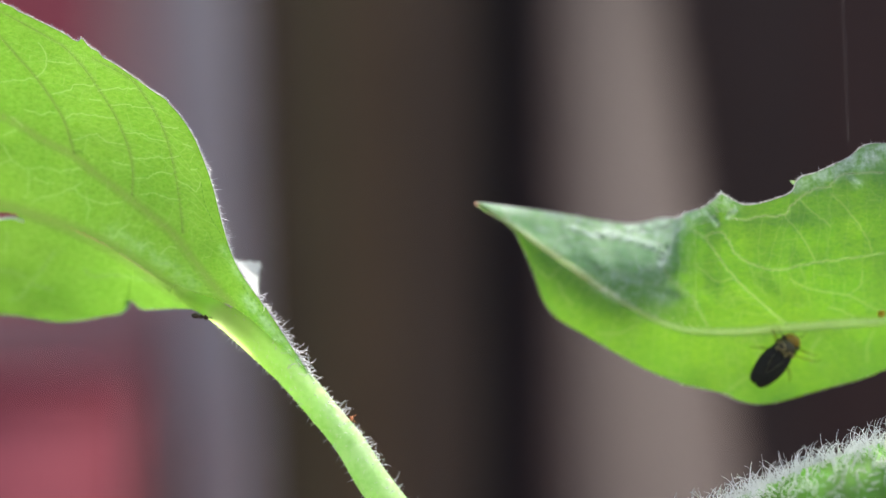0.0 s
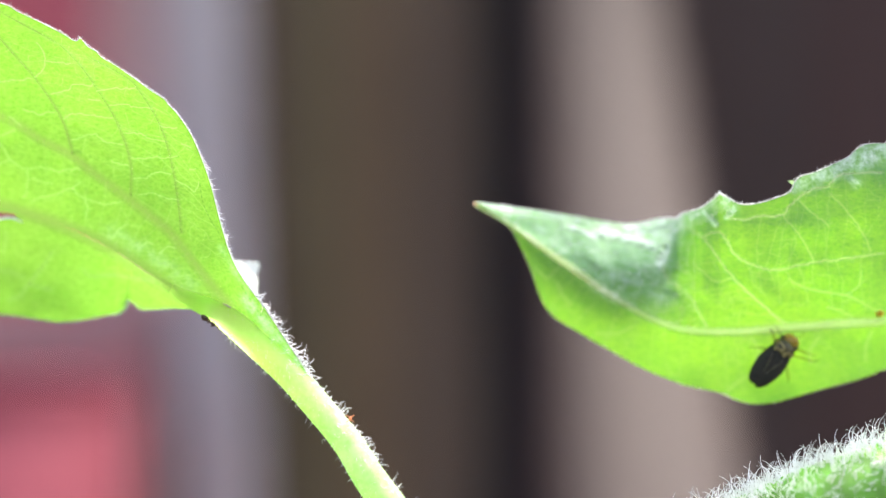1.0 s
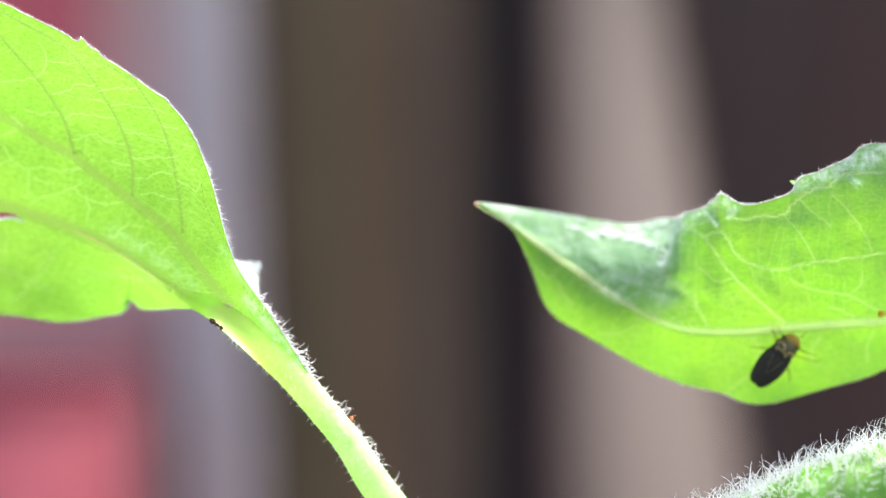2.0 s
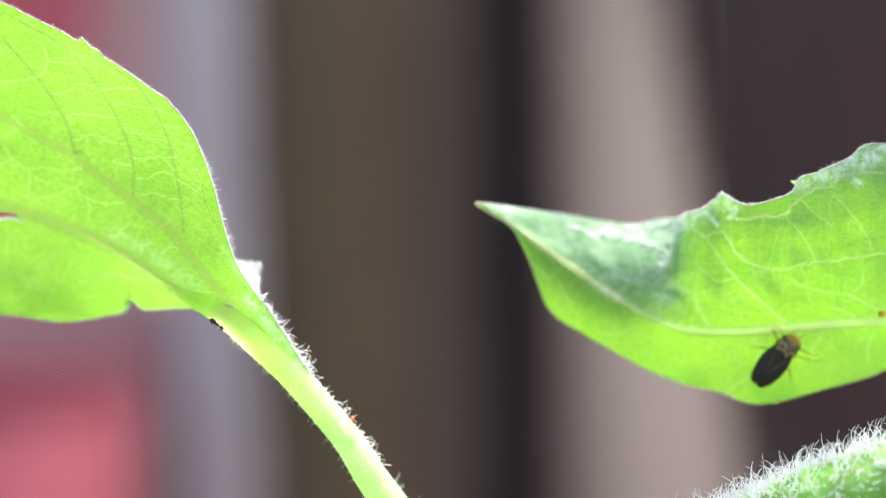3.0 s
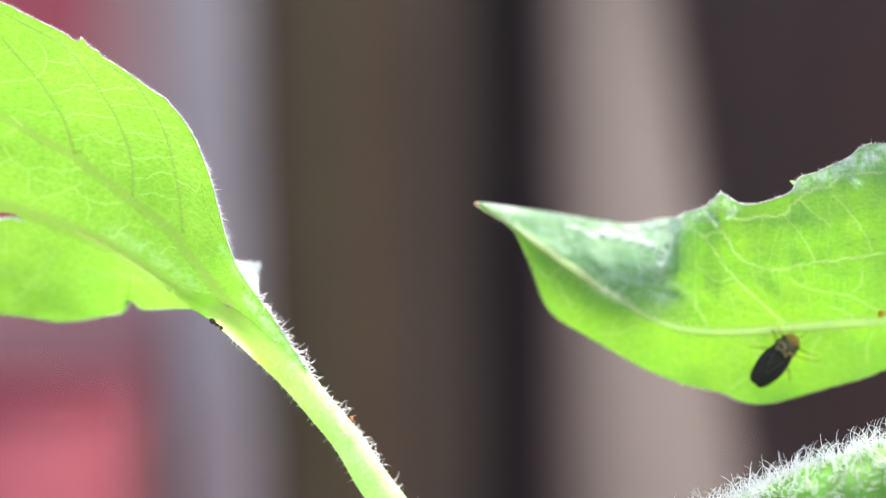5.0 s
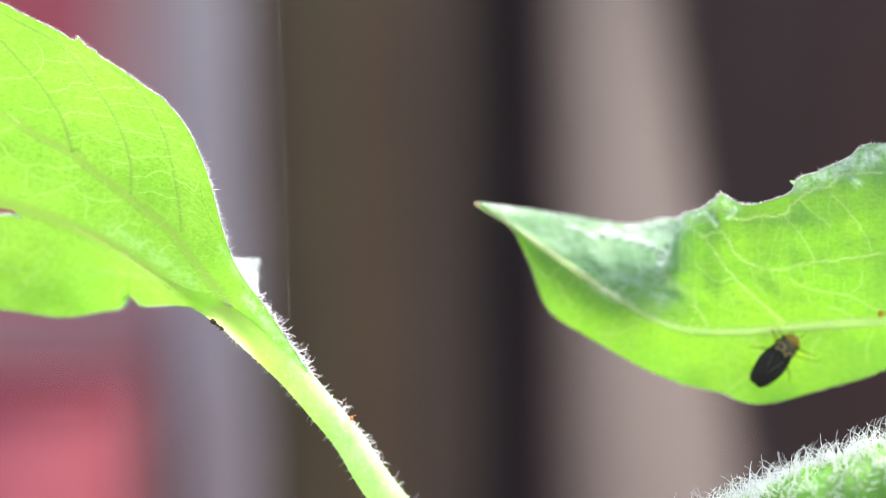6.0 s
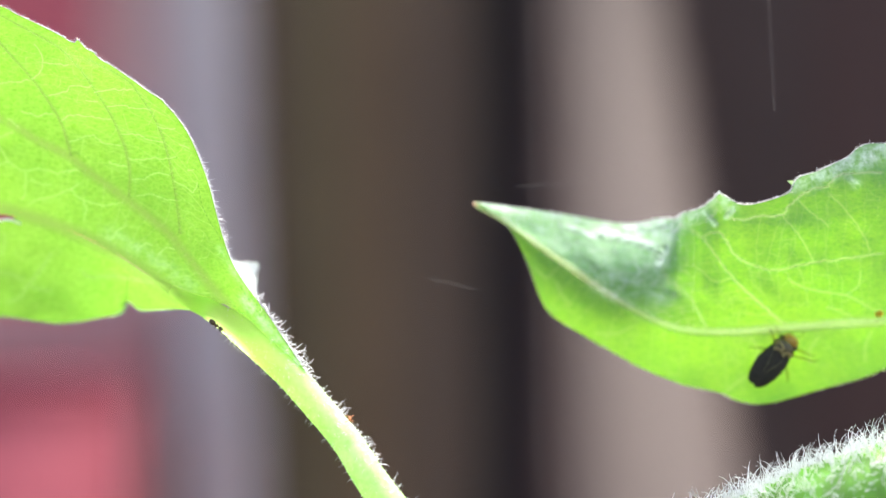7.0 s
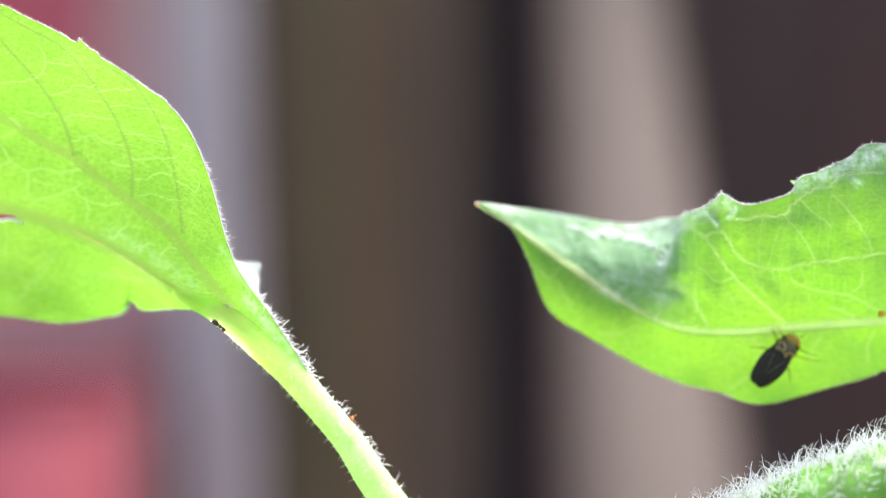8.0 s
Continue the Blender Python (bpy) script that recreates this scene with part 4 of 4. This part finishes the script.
        "vein": [(crooked(v, k), 0.08, 0.75 if k == 3 else 0.56) for k, v in enumerate(main_veins)] + [(crooked(v, k), 0.06, 0.4) for k, v in enumerate(top_veins)] + [(v, 0.09, 0.3) for v in low_veins] + [(v, 0.035, 0.24) for v in fine] + [(rib_b[:15], 0.2, 0.85), (rib_b[14:], 0.28, 0.6)],
        "rib": [(rib_b[13:], 0.6, 0.5)],
        "shade_and_marks": [],
        "down": down})
    bm = bmesh.new()
    edge = [r[-1] for r in upb]
    margin_hairs(bm, edge, 1500, 0.00006, 0.00022, 0.000018, V((20.47, -5.23, 4.5)))
    margin_hairs(bm, edge[280:], 200, 0.0001, 0.0004, 0.00002, V((20.47, -5.23, 4.5)))
    margin_hairs(bm, [r[-1] for r in lob], 300, 0.00008, 0.0002, 0.000015, V((20.47, -5.23, 4.5)))
    face_hairs(bm, upb[30:270], 1800, 0.0001, 0.0003, 0.000011)
    face_hairs(bm, [row[190:] for row in upb[120:420]], 700, 0.0001, 0.0003, 0.000012)
    part("hairs", bm, HAIR, leaf2, "fine white hairs", kind="stuff")
    bm = bmesh.new()
    tooth(bm, V((26.31, 4.93, -0.65)), Vector((-0.9, 0, 0.35)), 0.00045)
    part("tooth", bm, STALK, leaf2, "yellow-green tooth")
    bm = bmesh.new()
    tooth(bm, V((21.12, 4.02, 1.1)), Vector((-0.05, 0, 1)), 0.0004)
    part("tooth", bm, WHITE_DOWN, leaf2, "downy white tooth")
    bm = bmesh.new()
    ball(bm, V((33.6, -4.96, 2.5)), (1, 0, 0.2), 0.0006, 0.0005)
    part("brown_spot", bm, SPOT, leaf2, "small orange-brown scar")
    bm = bmesh.new()
    ball(bm, V((2.75, 3.45, 3.9)), (1, 0, -0.4), 0.0006, 0.0003)
    part("leaf_tip", bm, DRY_TIP, leaf2, "pale brown dried tip")
    return plant, leaf


# ---- insects ----
def build_hopper():
    """Small dark hopper, head up, on the under side of the second leaf."""
    c = V((25.63, -8.41, 2.9))
    bug = new("leafhopper")
    bug.location = c
    tagged(bug, label="small black leafhopper with amber head resting under a leaf", category="insect")
    ax = Vector((0.66, 0.03, 0.75)).normalized()
    out = Vector((0, -1, 0.05))
    sidev = ax.cross(out).normalized()

    def at(f, side=0.0, high=0.0):
        """A place on the body: along, across and out of the leaf, in mm."""
        return c + (ax * f + sidev * side + out * high) / 1000
    bm = bmesh.new()
    ball(bm, at(-0.5), ax, 0.0034, 0.0017, 0.0012, up=out, full=0.7)
    part("abdomen", bm, BLACK_BODY, bug)
    for s in (-1, 1):
        bm = bmesh.new()
        ball(bm, at(-0.70, s * 0.25, 0.28), -ax, 0.0038, 0.0017, 0.0009, up=out, seg=24, rings=20, point=0.16, full=0.8)
        w = part("wing", bm, BLACK_WING, bug, "black folded wing")
        for k, (f, side, r) in enumerate(((-0.5, 0.5, 0.03), (-0.9, 0.32, 0.025))):
            bm = bmesh.new()
            tube(bm, [at(f + 0.9 - 0.2 * i, s * (side - 0.03 * i), 0.76 - 0.012 * (i - 4) ** 2) for i in range(10)], r / 1000, sides=5)
            part("wing_vein", bm, BLACK_BODY, w)
    # forewing bases and shield, with pale curved markings
    bm = bmesh.new()
    ball(bm, at(0.98, 0, 0.2), ax, 0.0014, 0.0019, 0.0012, up=out, full=0.7)
    thorax = part("thorax", bm, BLACK_BODY, bug)
    for mid, high, wide, turn in (((0.95, -0.42), 0.16, 0.34, 0.2), ((0.55, -0.18), 0.14, 0.5, 0.1), ((0.75, 0.5), 0.2, 0.26, -0.4)):
        bm = bmesh.new()
        path = [at(mid[0] + high * math.sin(a) - turn * wide * math.cos(a), mid[1] + wide * math.cos(a), 0.82 - 0.3 * (mid[1] + wide * math.cos(a)) ** 2) for a in (k * math.pi / 8 - 0.6 for k in range(13))]
        tube(bm, path, 0.000055, sides=6)
        part("marking", bm, PALE_MARK, thorax, "pale brown curved marking")
    bm = bmesh.new()
    ball(bm, at(1.78, 0.06, 0.1), ax, 0.0011, 0.0014, 0.0009, up=out)
    head = part("head", bm, AMBER, bug, "amber head")
    for s in (-1, 1):
        bm = bmesh.new()
        ball(bm, at(1.62, s * 0.66, 0.25), ax, 0.0004, 0.00036)
        part("eye", bm, BLACK_BODY, head)
        bm = bmesh.new()
        tube(bm, [at(2.1, s * 0.2), at(2.7, s * 0.45), at(3.2, s * 0.4)], [0.00006, 0.00004, 0.00002], sides=5)
        part("antenna", bm, LEG, head)
        for f, spread_out, back in ((1.6, 1.5, 0.5), (1.0, 1.9, 0.9), (0.3, 1.2, -0.7)):
            bm = bmesh.new()
            root = at(f, s * 0.6, -0.2)
            knee = at(f + 0.5 * back, s * (0.6 + 0.55 * spread_out), 0.15)
            foot = at(f + back, s * (0.6 + spread_out), -0.2)
            toe = at(f + 1.4 * back, s * (0.8 + spread_out), -0.3)
            tube(bm, [root, knee, foot, toe], [0.00013, 0.00011, 0.00006, 0.00004], sides=6)
            part("leg", bm, LEG, bug, "thin amber leg")
    return bug


def build_ant():
    """Tiny ant, built along x about its own place."""
    ant = new("ant")
    tagged(ant, label="tiny dark brown ant clinging to the leaf stalk", category="insect")
    for name, x, long, wide in (("gaster", -0.00042, 0.00062, 0.0004), ("thorax", 0.0, 0.00045, 0.00022), ("head", 0.00038, 0.00036, 0.0003)):
        bm = bmesh.new()
        ball(bm, (x, 0, 0), (1, 0, 0), long, wide, seg=10, rings=7)
        part(name, bm, ANT_BROWN, ant)
    for s in (-1, 1):
        for x, dx in ((0.00012, 0.0003), (0.0, 0.0), (-0.0001, -0.0003)):
            bm = bmesh.new()
            tube(bm, [Vector((x, s * 0.0001, 0)), Vector((x + dx * 0.6, s * 0.0003, 0.00018)), Vector((x + dx, s * 0.00042, -0.0002))], [0.00004, 0.000035, 0.00002], sides=5)
            part("leg", bm, ANT_BROWN, ant)
        bm = bmesh.new()
        tube(bm, [Vector((0.0005, s * 0.00006, 0)), Vector((0.00068, s * 0.0002, 0.0001)), Vector((0.0009, s * 0.00018, 0))], [0.00003, 0.000025, 0.00002], sides=5)
        part("antenna", bm, ANT_BROWN, ant)
    return ant


def build_mite():
    mite = new("mite")
    p = V((-6.73, -12.61, -1))
    mite.location = p
    tagged(mite, label="tiny orange-red mite among the stalk hairs", category="mite")
    bm = bmesh.new()
    ball(bm, p, (0.2, 0, 1), 0.0004, 0.00026)
    part("body", bm, MITE_RED, mite)
    for s in (-1, 1):
        for k in (-0.00012, 0.00012):
            bm = bmesh.new()
            tube(bm, [p + Vector((0, 0, k)), p + Vector((s * 0.0002, -0.0001, k * 1.5)), p + Vector((s * 0.0003, 0, k * 2.2))], 0.00003, sides=5)
            part("leg", bm, MITE_RED, mite)
    return mite


# ---- fence and what stands before it ----
FENCE_Y = 1.55


def board_mesh(bm, x0, x1, y0, y1, z0, z1, chips=5, seed=0):
    """A sawn board: softened edges, slightly uneven sides and top."""
    r = random.Random(seed)
    n = 12
    e = 0.003
    rings = []
    for i in range(n + 1):
        z = z0 + (z1 - z0) * i / n + (r.uniform(-0.006, 0.006) if i == n else 0)
        a, b = r.gauss(0, 0.0007), r.gauss(0, 0.0007)
        xa, xb = x0 + a, x1 + b
        rings.append([bm.verts.new(p) for p in ((xa + e, y0, z), (xb - e, y0, z), (xb, y0 + e, z), (xb, y1 - e, z),
                                                (xb - e, y1, z), (xa + e, y1, z), (xa, y1 - e, z), (xa, y0 + e, z))])
    for r0, r1 in zip(rings, rings[1:]):
        for k in range(8):
            bm.faces.new((r0[k], r0[(k + 1) % 8], r1[(k + 1) % 8], r1[k]))
    bm.faces.new(rings[0][::-1])
    bm.faces.new(rings[-1])
    return bm


def build_fence():
    fence = new("fence")
    fence.location = (0, FENCE_Y, 0)
    tagged(fence, label="old wooden board fence, dark brown, maroon and faded red", category="fence", kind="")
    k = 0.000530
    def x(px):
        return (px - 784) * k
    spans = [(447, 500, BOARD_DARK), (501, 600, BOARD_OLIVE), (601, 705, BOARD_BROWN), (706, 775, BOARD_MID), (776, 848, BOARD_DARK), (849, 940, GAP_SHADE),
             (941, 1120, BOARD_MAROON), (1124, 1300, BOARD_UMBER), (1304, 1436, BOARD_UMBER), (1440, 1660, BOARD_MAROON),
             (167, 300, BOARD_MAUVE), (20, 165, BOARD_RED), (-170, 16, BOARD_RED), (304, 446, BOARD_DARK)]
    for i in range(9):
        spans.append((1664 + 180 * i, 1840 + 180 * i, BOARD_MAROON if i % 3 else BOARD_BROWN))
        spans.append((-354 - 184 * i, -174 - 184 * i, BOARD_RED if i < 3 else BOARD_MAUVE))
    for i, (a, b, mat) in enumerate(spans):
        bm = bmesh.new()
        # the near-black board fills a gap and carries its shade as colour
        recess = 0.03 if mat is GAP_SHADE else 0.0
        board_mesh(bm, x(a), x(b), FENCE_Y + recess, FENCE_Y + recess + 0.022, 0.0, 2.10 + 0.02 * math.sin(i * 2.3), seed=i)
        part("board", bm, mat, fence, smooth=False)
    # added panel: stops sky light leaking between the boards
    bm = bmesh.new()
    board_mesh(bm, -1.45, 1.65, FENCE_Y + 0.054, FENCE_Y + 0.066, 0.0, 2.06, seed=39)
    part("backing", bm, GAP_SHADE, fence, "dark added panel closing the gaps between boards", smooth=False)
    for z in (0.28, 1.42):
        bm = bmesh.new()
        board_mesh(bm, -0.03, 0.03, FENCE_Y + 0.040, FENCE_Y + 0.08, -1.6, 1.4, seed=40)
        bmesh.ops.rotate(bm, verts=bm.verts, cent=(0, FENCE_Y, 0), matrix=Matrix.Rotation(radians(90), 3, 'Y'))
        bmesh.ops.translate(bm, verts=bm.verts, vec=(0, 0.03, z))
        part("rail", bm, BOARD_BROWN, fence, smooth=False)
    bm = bmesh.new()
    board_mesh(bm, -0.035, 0.035, FENCE_Y - 0.022, FENCE_Y - 0.001, -1.3, -0.262, seed=41)
    bmesh.ops.rotate(bm, verts=bm.verts, cent=(0, FENCE_Y, 0), matrix=Matrix.Rotation(radians(90), 3, 'Y'))
    bmesh.ops.translate(bm, verts=bm.verts, vec=(0, 0, 0.67))
    # the turned board lies along x
    part("cross_board", bm, BOARD_PLUM, fence, "faded mauve cross board", smooth=False)
    return fence


def build_post():
    post = bmesh.new()
    board_mesh(post, -0.233, -0.165, 1.455, 1.527, -0.05, 2.2, seed=50)
    bmesh.ops.rotate(post, verts=post.verts, cent=(-0.21, 1.49, 0.5), matrix=Matrix.Rotation(radians(-2.2), 3, 'Y'))
    ob = part("fence_post", post, POST_GREY, None, smooth=False)
    tagged(ob, label="weathered lavender-grey wooden post leaning before the fence", category="post")
    return ob


def build_bin():
    """Round red tub before the fence: tapered sides, hoops, a rolled rim."""
    tub = new("red_tub")
    cx, cy, wide, top = -0.357, 1.33, 0.109, 0.650
    tub.location = (cx, cy, 0)
    tagged(tub, label="faded red plastic tub standing open by the fence", category="tub")

    def ring(r, z, n=48):
        return [Vector((cx + r * math.cos(2 * math.pi * k / n), cy + r * math.sin(2 * math.pi * k / n), z)) for k in range(n)]
    bm = bmesh.new()
    profile = [(wide - 0.03, 0.0), (wide - 0.022, 0.02), (wide - 0.012, 0.3), (wide, top - 0.01), (wide - 0.006, top - 0.01), (wide - 0.02, 0.3), (wide - 0.03, 0.02)]
    rings = [[bm.verts.new(p) for p in ring(r, z)] for r, z in profile]
    for r0, r1 in zip(rings, rings[1:]):
        for k in range(48):
            bm.faces.new((r0[k], r0[(k + 1) % 48], r1[(k + 1) % 48], r1[k]))
    bm.faces.new(rings[0][::-1])
    bm.faces.new(rings[-1])
    part("body", bm, TUB_RED, tub)
    for name, r, z, thick in (("hoop", wide - 0.016, 0.22, 0.005), ("hoop", wide - 0.008, 0.44, 0.005), ("rim", wide - 0.003, top - 0.006, 0.007)):
        bm = bmesh.new()
        loop = ring(r, z)
        tube(bm, loop + loop[:2], thick, sides=10)
        part(name, bm, TUB_RED, tub, "rolled rim" if name == "rim" else "")
    return tub


def build_plank():
    """Plank with well rounded edges leaning on the fence, its foot toward the viewer."""
    r = random.Random(60)
    bm = bmesh.new()
    rings = []
    for i in range(15):
        z = 1.62 * i / 14
        a, b = 0.0637 - 0.0097 * z + r.gauss(0, 0.0008), 0.030 + r.gauss(0, 0.0006)
        end = 0.94 if i in (0, 14) else 1.0
        ring = []
        for k in range(28):
            c, d = math.cos(2 * math.pi * k / 28), math.sin(2 * math.pi * k / 28)
            ring.append(bm.verts.new((end * a * math.copysign(abs(c) ** 0.85, c), end * b * d if d < 0 else 0.3 * end * b * d, z)))
        rings.append(ring)
    for r0, r1 in zip(rings, rings[1:]):
        for k in range(28):
            bm.faces.new((r0[k], r0[(k + 1) % 28], r1[(k + 1) % 28], r1[k]))
    bm.faces.new(rings[0][::-1])
    bm.faces.new(rings[-1])
    ob = part("leaning_plank", bm, PLANK_TAN, None)
    ob.matrix_world = Matrix.Translation((0.1141, 0.40, 0.012)) @ Matrix.Rotation(radians(-45), 4, 'X') @ Matrix.Rotation(radians(0.72), 4, 'Y')
    tagged(ob, label="tapering pinkish tan weathered plank leaning against the fence", category="plank")
    return ob


def build_ground():
    bm = bmesh.new()
    n = 60
    def step(i):
        f = (i - n / 2) / (n / 2)
        return math.copysign(abs(f) ** 4 * 400 + abs(f) * 2, f)
    vs = [[bm.verts.new((step(i), step(j), 0.004 * noise.noise(Vector((step(i) * 5, step(j) * 5, 0)))))
           for j in range(n + 1)] for i in range(n + 1)]
    for i in range(n):
        for j in range(n):
            bm.faces.new((vs[i][j], vs[i + 1][j], vs[i + 1][j + 1], vs[i][j + 1]))
    ob = part("ground", bm, ground_material(), None)
    tagged(ob, label="dark wet garden soil with patches of moss", kind="structure")
    return ob


# ---- rain ----
def build_rain():
    """Falling drops, drawn out by their speed: time, place across and deep, length, lean, and one mesh shared by all."""
    bm = bmesh.new()
    n = 9
    tube(bm, [Vector((0, 0, -0.5 + i / (n - 1))) for i in range(n)], [0.00008, 0.00012, 0.00015, 0.00016, 0.00016, 0.00016, 0.00015, 0.00012, 0.00008], sides=6)
    me = bpy.data.meshes.new("raindrop")
    bm.to_mesh(me)
    bm.free()
    for p in me.polygons:
        p.use_smooth = True
    me.materials.append(RAIN)
    # seconds, across and up in mm, depth in mm, length in mm, lean in degrees
    falls = [(0.0, (30.17, 14.03, 0), 12, 2.5), (0.5, (31.74, 14.03, 0), 9, 2), (1.5, (3.9, 14.45, 0), 11, 4.4), (1.5, (6.41, 1.96, 16), 40, 3),
             (3.5, (2.88, 11.48, 0), 14, 6), (3.0, (22.9, 12.5, 11), 16, 0.5), (4.0, (-8.98, 10.21, 0), 18, 2), (4.0, (-1.14, 17.84, 0), 5, 2), (4.0, (29.5, 13.6, 0), 10, 3),
             (4.5, (-6.53, 3.86, 0), 34, 2.2), (4.5, (2.2, 0.47, 0), 42, 2), (4.5, (27.93, 13.18, 0), 13, 3), (6.0, (-11.91, 6.82, 0), 24, 2)]
    falls += [(7.0, (7.61, 0.53, 16), 42, 1), (7.0, (24.62, 14.88, 0), 9, 3), (7.0, (0.68, -2.59, 0), 4.6, 76), (7.0, (7.88, 4.87, 0), 5, 94),
             (7.4, (-5.28, 7.49, 8), 16.4, 112.5), (7.4, (4.69, 10.69, 8), 6.6, 115.5), (7.4, (-2.26, 4.51, 8), 16, 104.7), (7.4, (3.52, 5.05, 8), 9.2, 100), (7.4, (0.32, 0.86, 8), 10.4, 93), (7.4, (2.12, -1.62, 8), 10, 85),
             (7.4, (4, -3.33, 6), 7.4, 82.5), (7.4, (6.05, 4.78, 8), 4.4, 93), (7.5, (8.04, 5.31, 16), 30, 0.8), (7.5, (-10.09, 18.44, 0), 1.5, 2)]
    r = random.Random(21)
    for _ in range(70):
        d = r.uniform(-8, 90)
        s = 1 + d / 124
        falls.append((round(r.uniform(0.1, 7.9) * 30) / 30, (r.uniform(-14, 33) * s, r.uniform(-14, 18) * s, d), r.uniform(8, 40), r.gauss(2.5, 0.8)))
    drops = []
    for t, p, long, lean in falls:
        ob = new("raindrop", me)
        wide = 0.95 if lean > 60 else 1
        ob.scale = (wide, wide, long / 1000)
        tagged(ob, label="thin pale streak of a falling raindrop", category="raindrop", group="falling rain")
        drops.append((ob, t, V(p), lean))
    return drops


def fall_rows(t, p, lean):
    turn = Matrix.Rotation(radians(-lean), 4, 'Y')
    way = turn @ Vector((0, 0, 1)) if lean < 45 else Vector((0, 0, 1))
    def at(h):
        return Matrix.Translation(p + way * h) @ turn
    high, down = 5.0, -(p.z - 0.002)
    rows = []
    if t > 0.7:
        rows += [(0, at(high)), (t - 0.6, at(high - 0.2))]
    elif t > 0:
        rows += [(0, at(1.0 + 3 * t))]
    rows += [(t, at(0))]
    if t < 7.85:
        rows += [(t + 0.13, at(down)), (8.0, at(down))]
    elif t < 8.0:
        rows += [(8.0, at(down * (8.0 - t) / 0.13))]
    return rows


ground = build_ground()
fence = build_fence()
post = build_post()
tub = build_bin()
plank = build_plank()
plant, first_leaf = build_plant()
hopper = build_hopper()
ant = build_ant()
mite = build_mite()
rain = build_rain()


# ---- what moves ----
def motions():
    # the plant trembles as drops strike it: seconds, sideways sway in mm
    sway = [(0, -0.06), (0.2, -0.13), (0.5, 0.06), (0.7, -0.02), (1.0, -0.17), (1.2, -0.17), (1.5, 0.1), (1.7, -0.13), (2.2, -0.02), (3.0, 0.0), (3.2, -0.02), (3.5, -0.06),
            (3.8, -0.13), (4.0, 0.05), (4.2, -0.1), (4.5, -0.17), (5.2, -0.04), (6.0, -0.08), (6.2, -0.17), (6.5, 0.0), (6.8, -0.08), (7.0, -0.21), (7.2, 0.04), (7.5, -0.04), (8.0, -0.04)]
    for thing in (plant, hopper, mite):
        home = thing.location.copy()
        walk(thing, [(t, Matrix.Translation(home + Vector((s / 1000, 0, 0)))) for t, s in sway])
    # drops strike the first leaf and it dips and nods about its stalk: seconds, degrees each way
    dips = [(0, 0, 0), (3.8, 0, 0), (4.0, -0.86, 0), (4.2, 0, 0), (4.5, -0.28, 0), (4.8, 0, 0), (5.9, 0, 0.2), (6.0, 0, 2.4), (6.1, 0, -2.4), (6.2, 0, 0.6),
            (6.3, 0, 0.3), (6.8, 0, 0), (7.0, -0.34, 0), (7.2, 0.05, 0), (7.5, -0.34, 0), (8.0, -0.28, 0)]
    home = first_leaf.location.copy()
    pivot = V((-9.26, -8.64, -3)) - parent_place(first_leaf) + home
    about = Matrix.Translation(pivot)
    walk(first_leaf, [(t, about @ Matrix.Rotation(radians(a), 4, 'Y') @ Matrix.Rotation(radians(b), 4, 'X') @ about.inverted() @ Matrix.Translation(home)) for t, a, b in dips])
    # the ant crawls down the stalk and stays: seconds, place, its turn in the picture
    crawl = [(0, (-17.96, -5.05, -0.9), 10), (0.3, (-17.54, -5.26, -0.9), 60), (0.6, (-17.29, -5.39, -0.9), 45), (1.0, (-17.25, -5.39, -0.9), 38), (1.4, (-16.91, -5.55, -0.9), 38), (1.8, (-16.79, -5.64, -0.9), 38),
             (3.0, (-16.79, -5.64, -0.9), 38), (5.0, (-16.74, -5.64, -0.9), 38), (8.0, (-16.58, -5.76, -0.9), 40)]
    def between(rows, t):
        k = max(i for i in range(len(rows) - 1) if rows[i][0] <= t)
        f = (t - rows[k][0]) / (rows[k + 1][0] - rows[k][0])
        return [Vector(p).lerp(Vector(q), f) if not isinstance(p, (int, float)) else p + (q - p) * f for p, q in zip(rows[k][1:], rows[k + 1][1:])]
    rows = []
    for t in sorted({r[0] for r in crawl} | {r[0] for r in sway}):
        p, a = between(crawl, t)
        s = between(sway, t)[0]
        rows.append((t, Matrix.Translation(V(p) + Vector((s / 1000, 0, 0))) @ Matrix.Rotation(radians(a), 4, 'Y')))
    walk(ant, rows)
    for ob, t, p, lean in rain:
        walk(ob, fall_rows(t, p, lean))


motions()
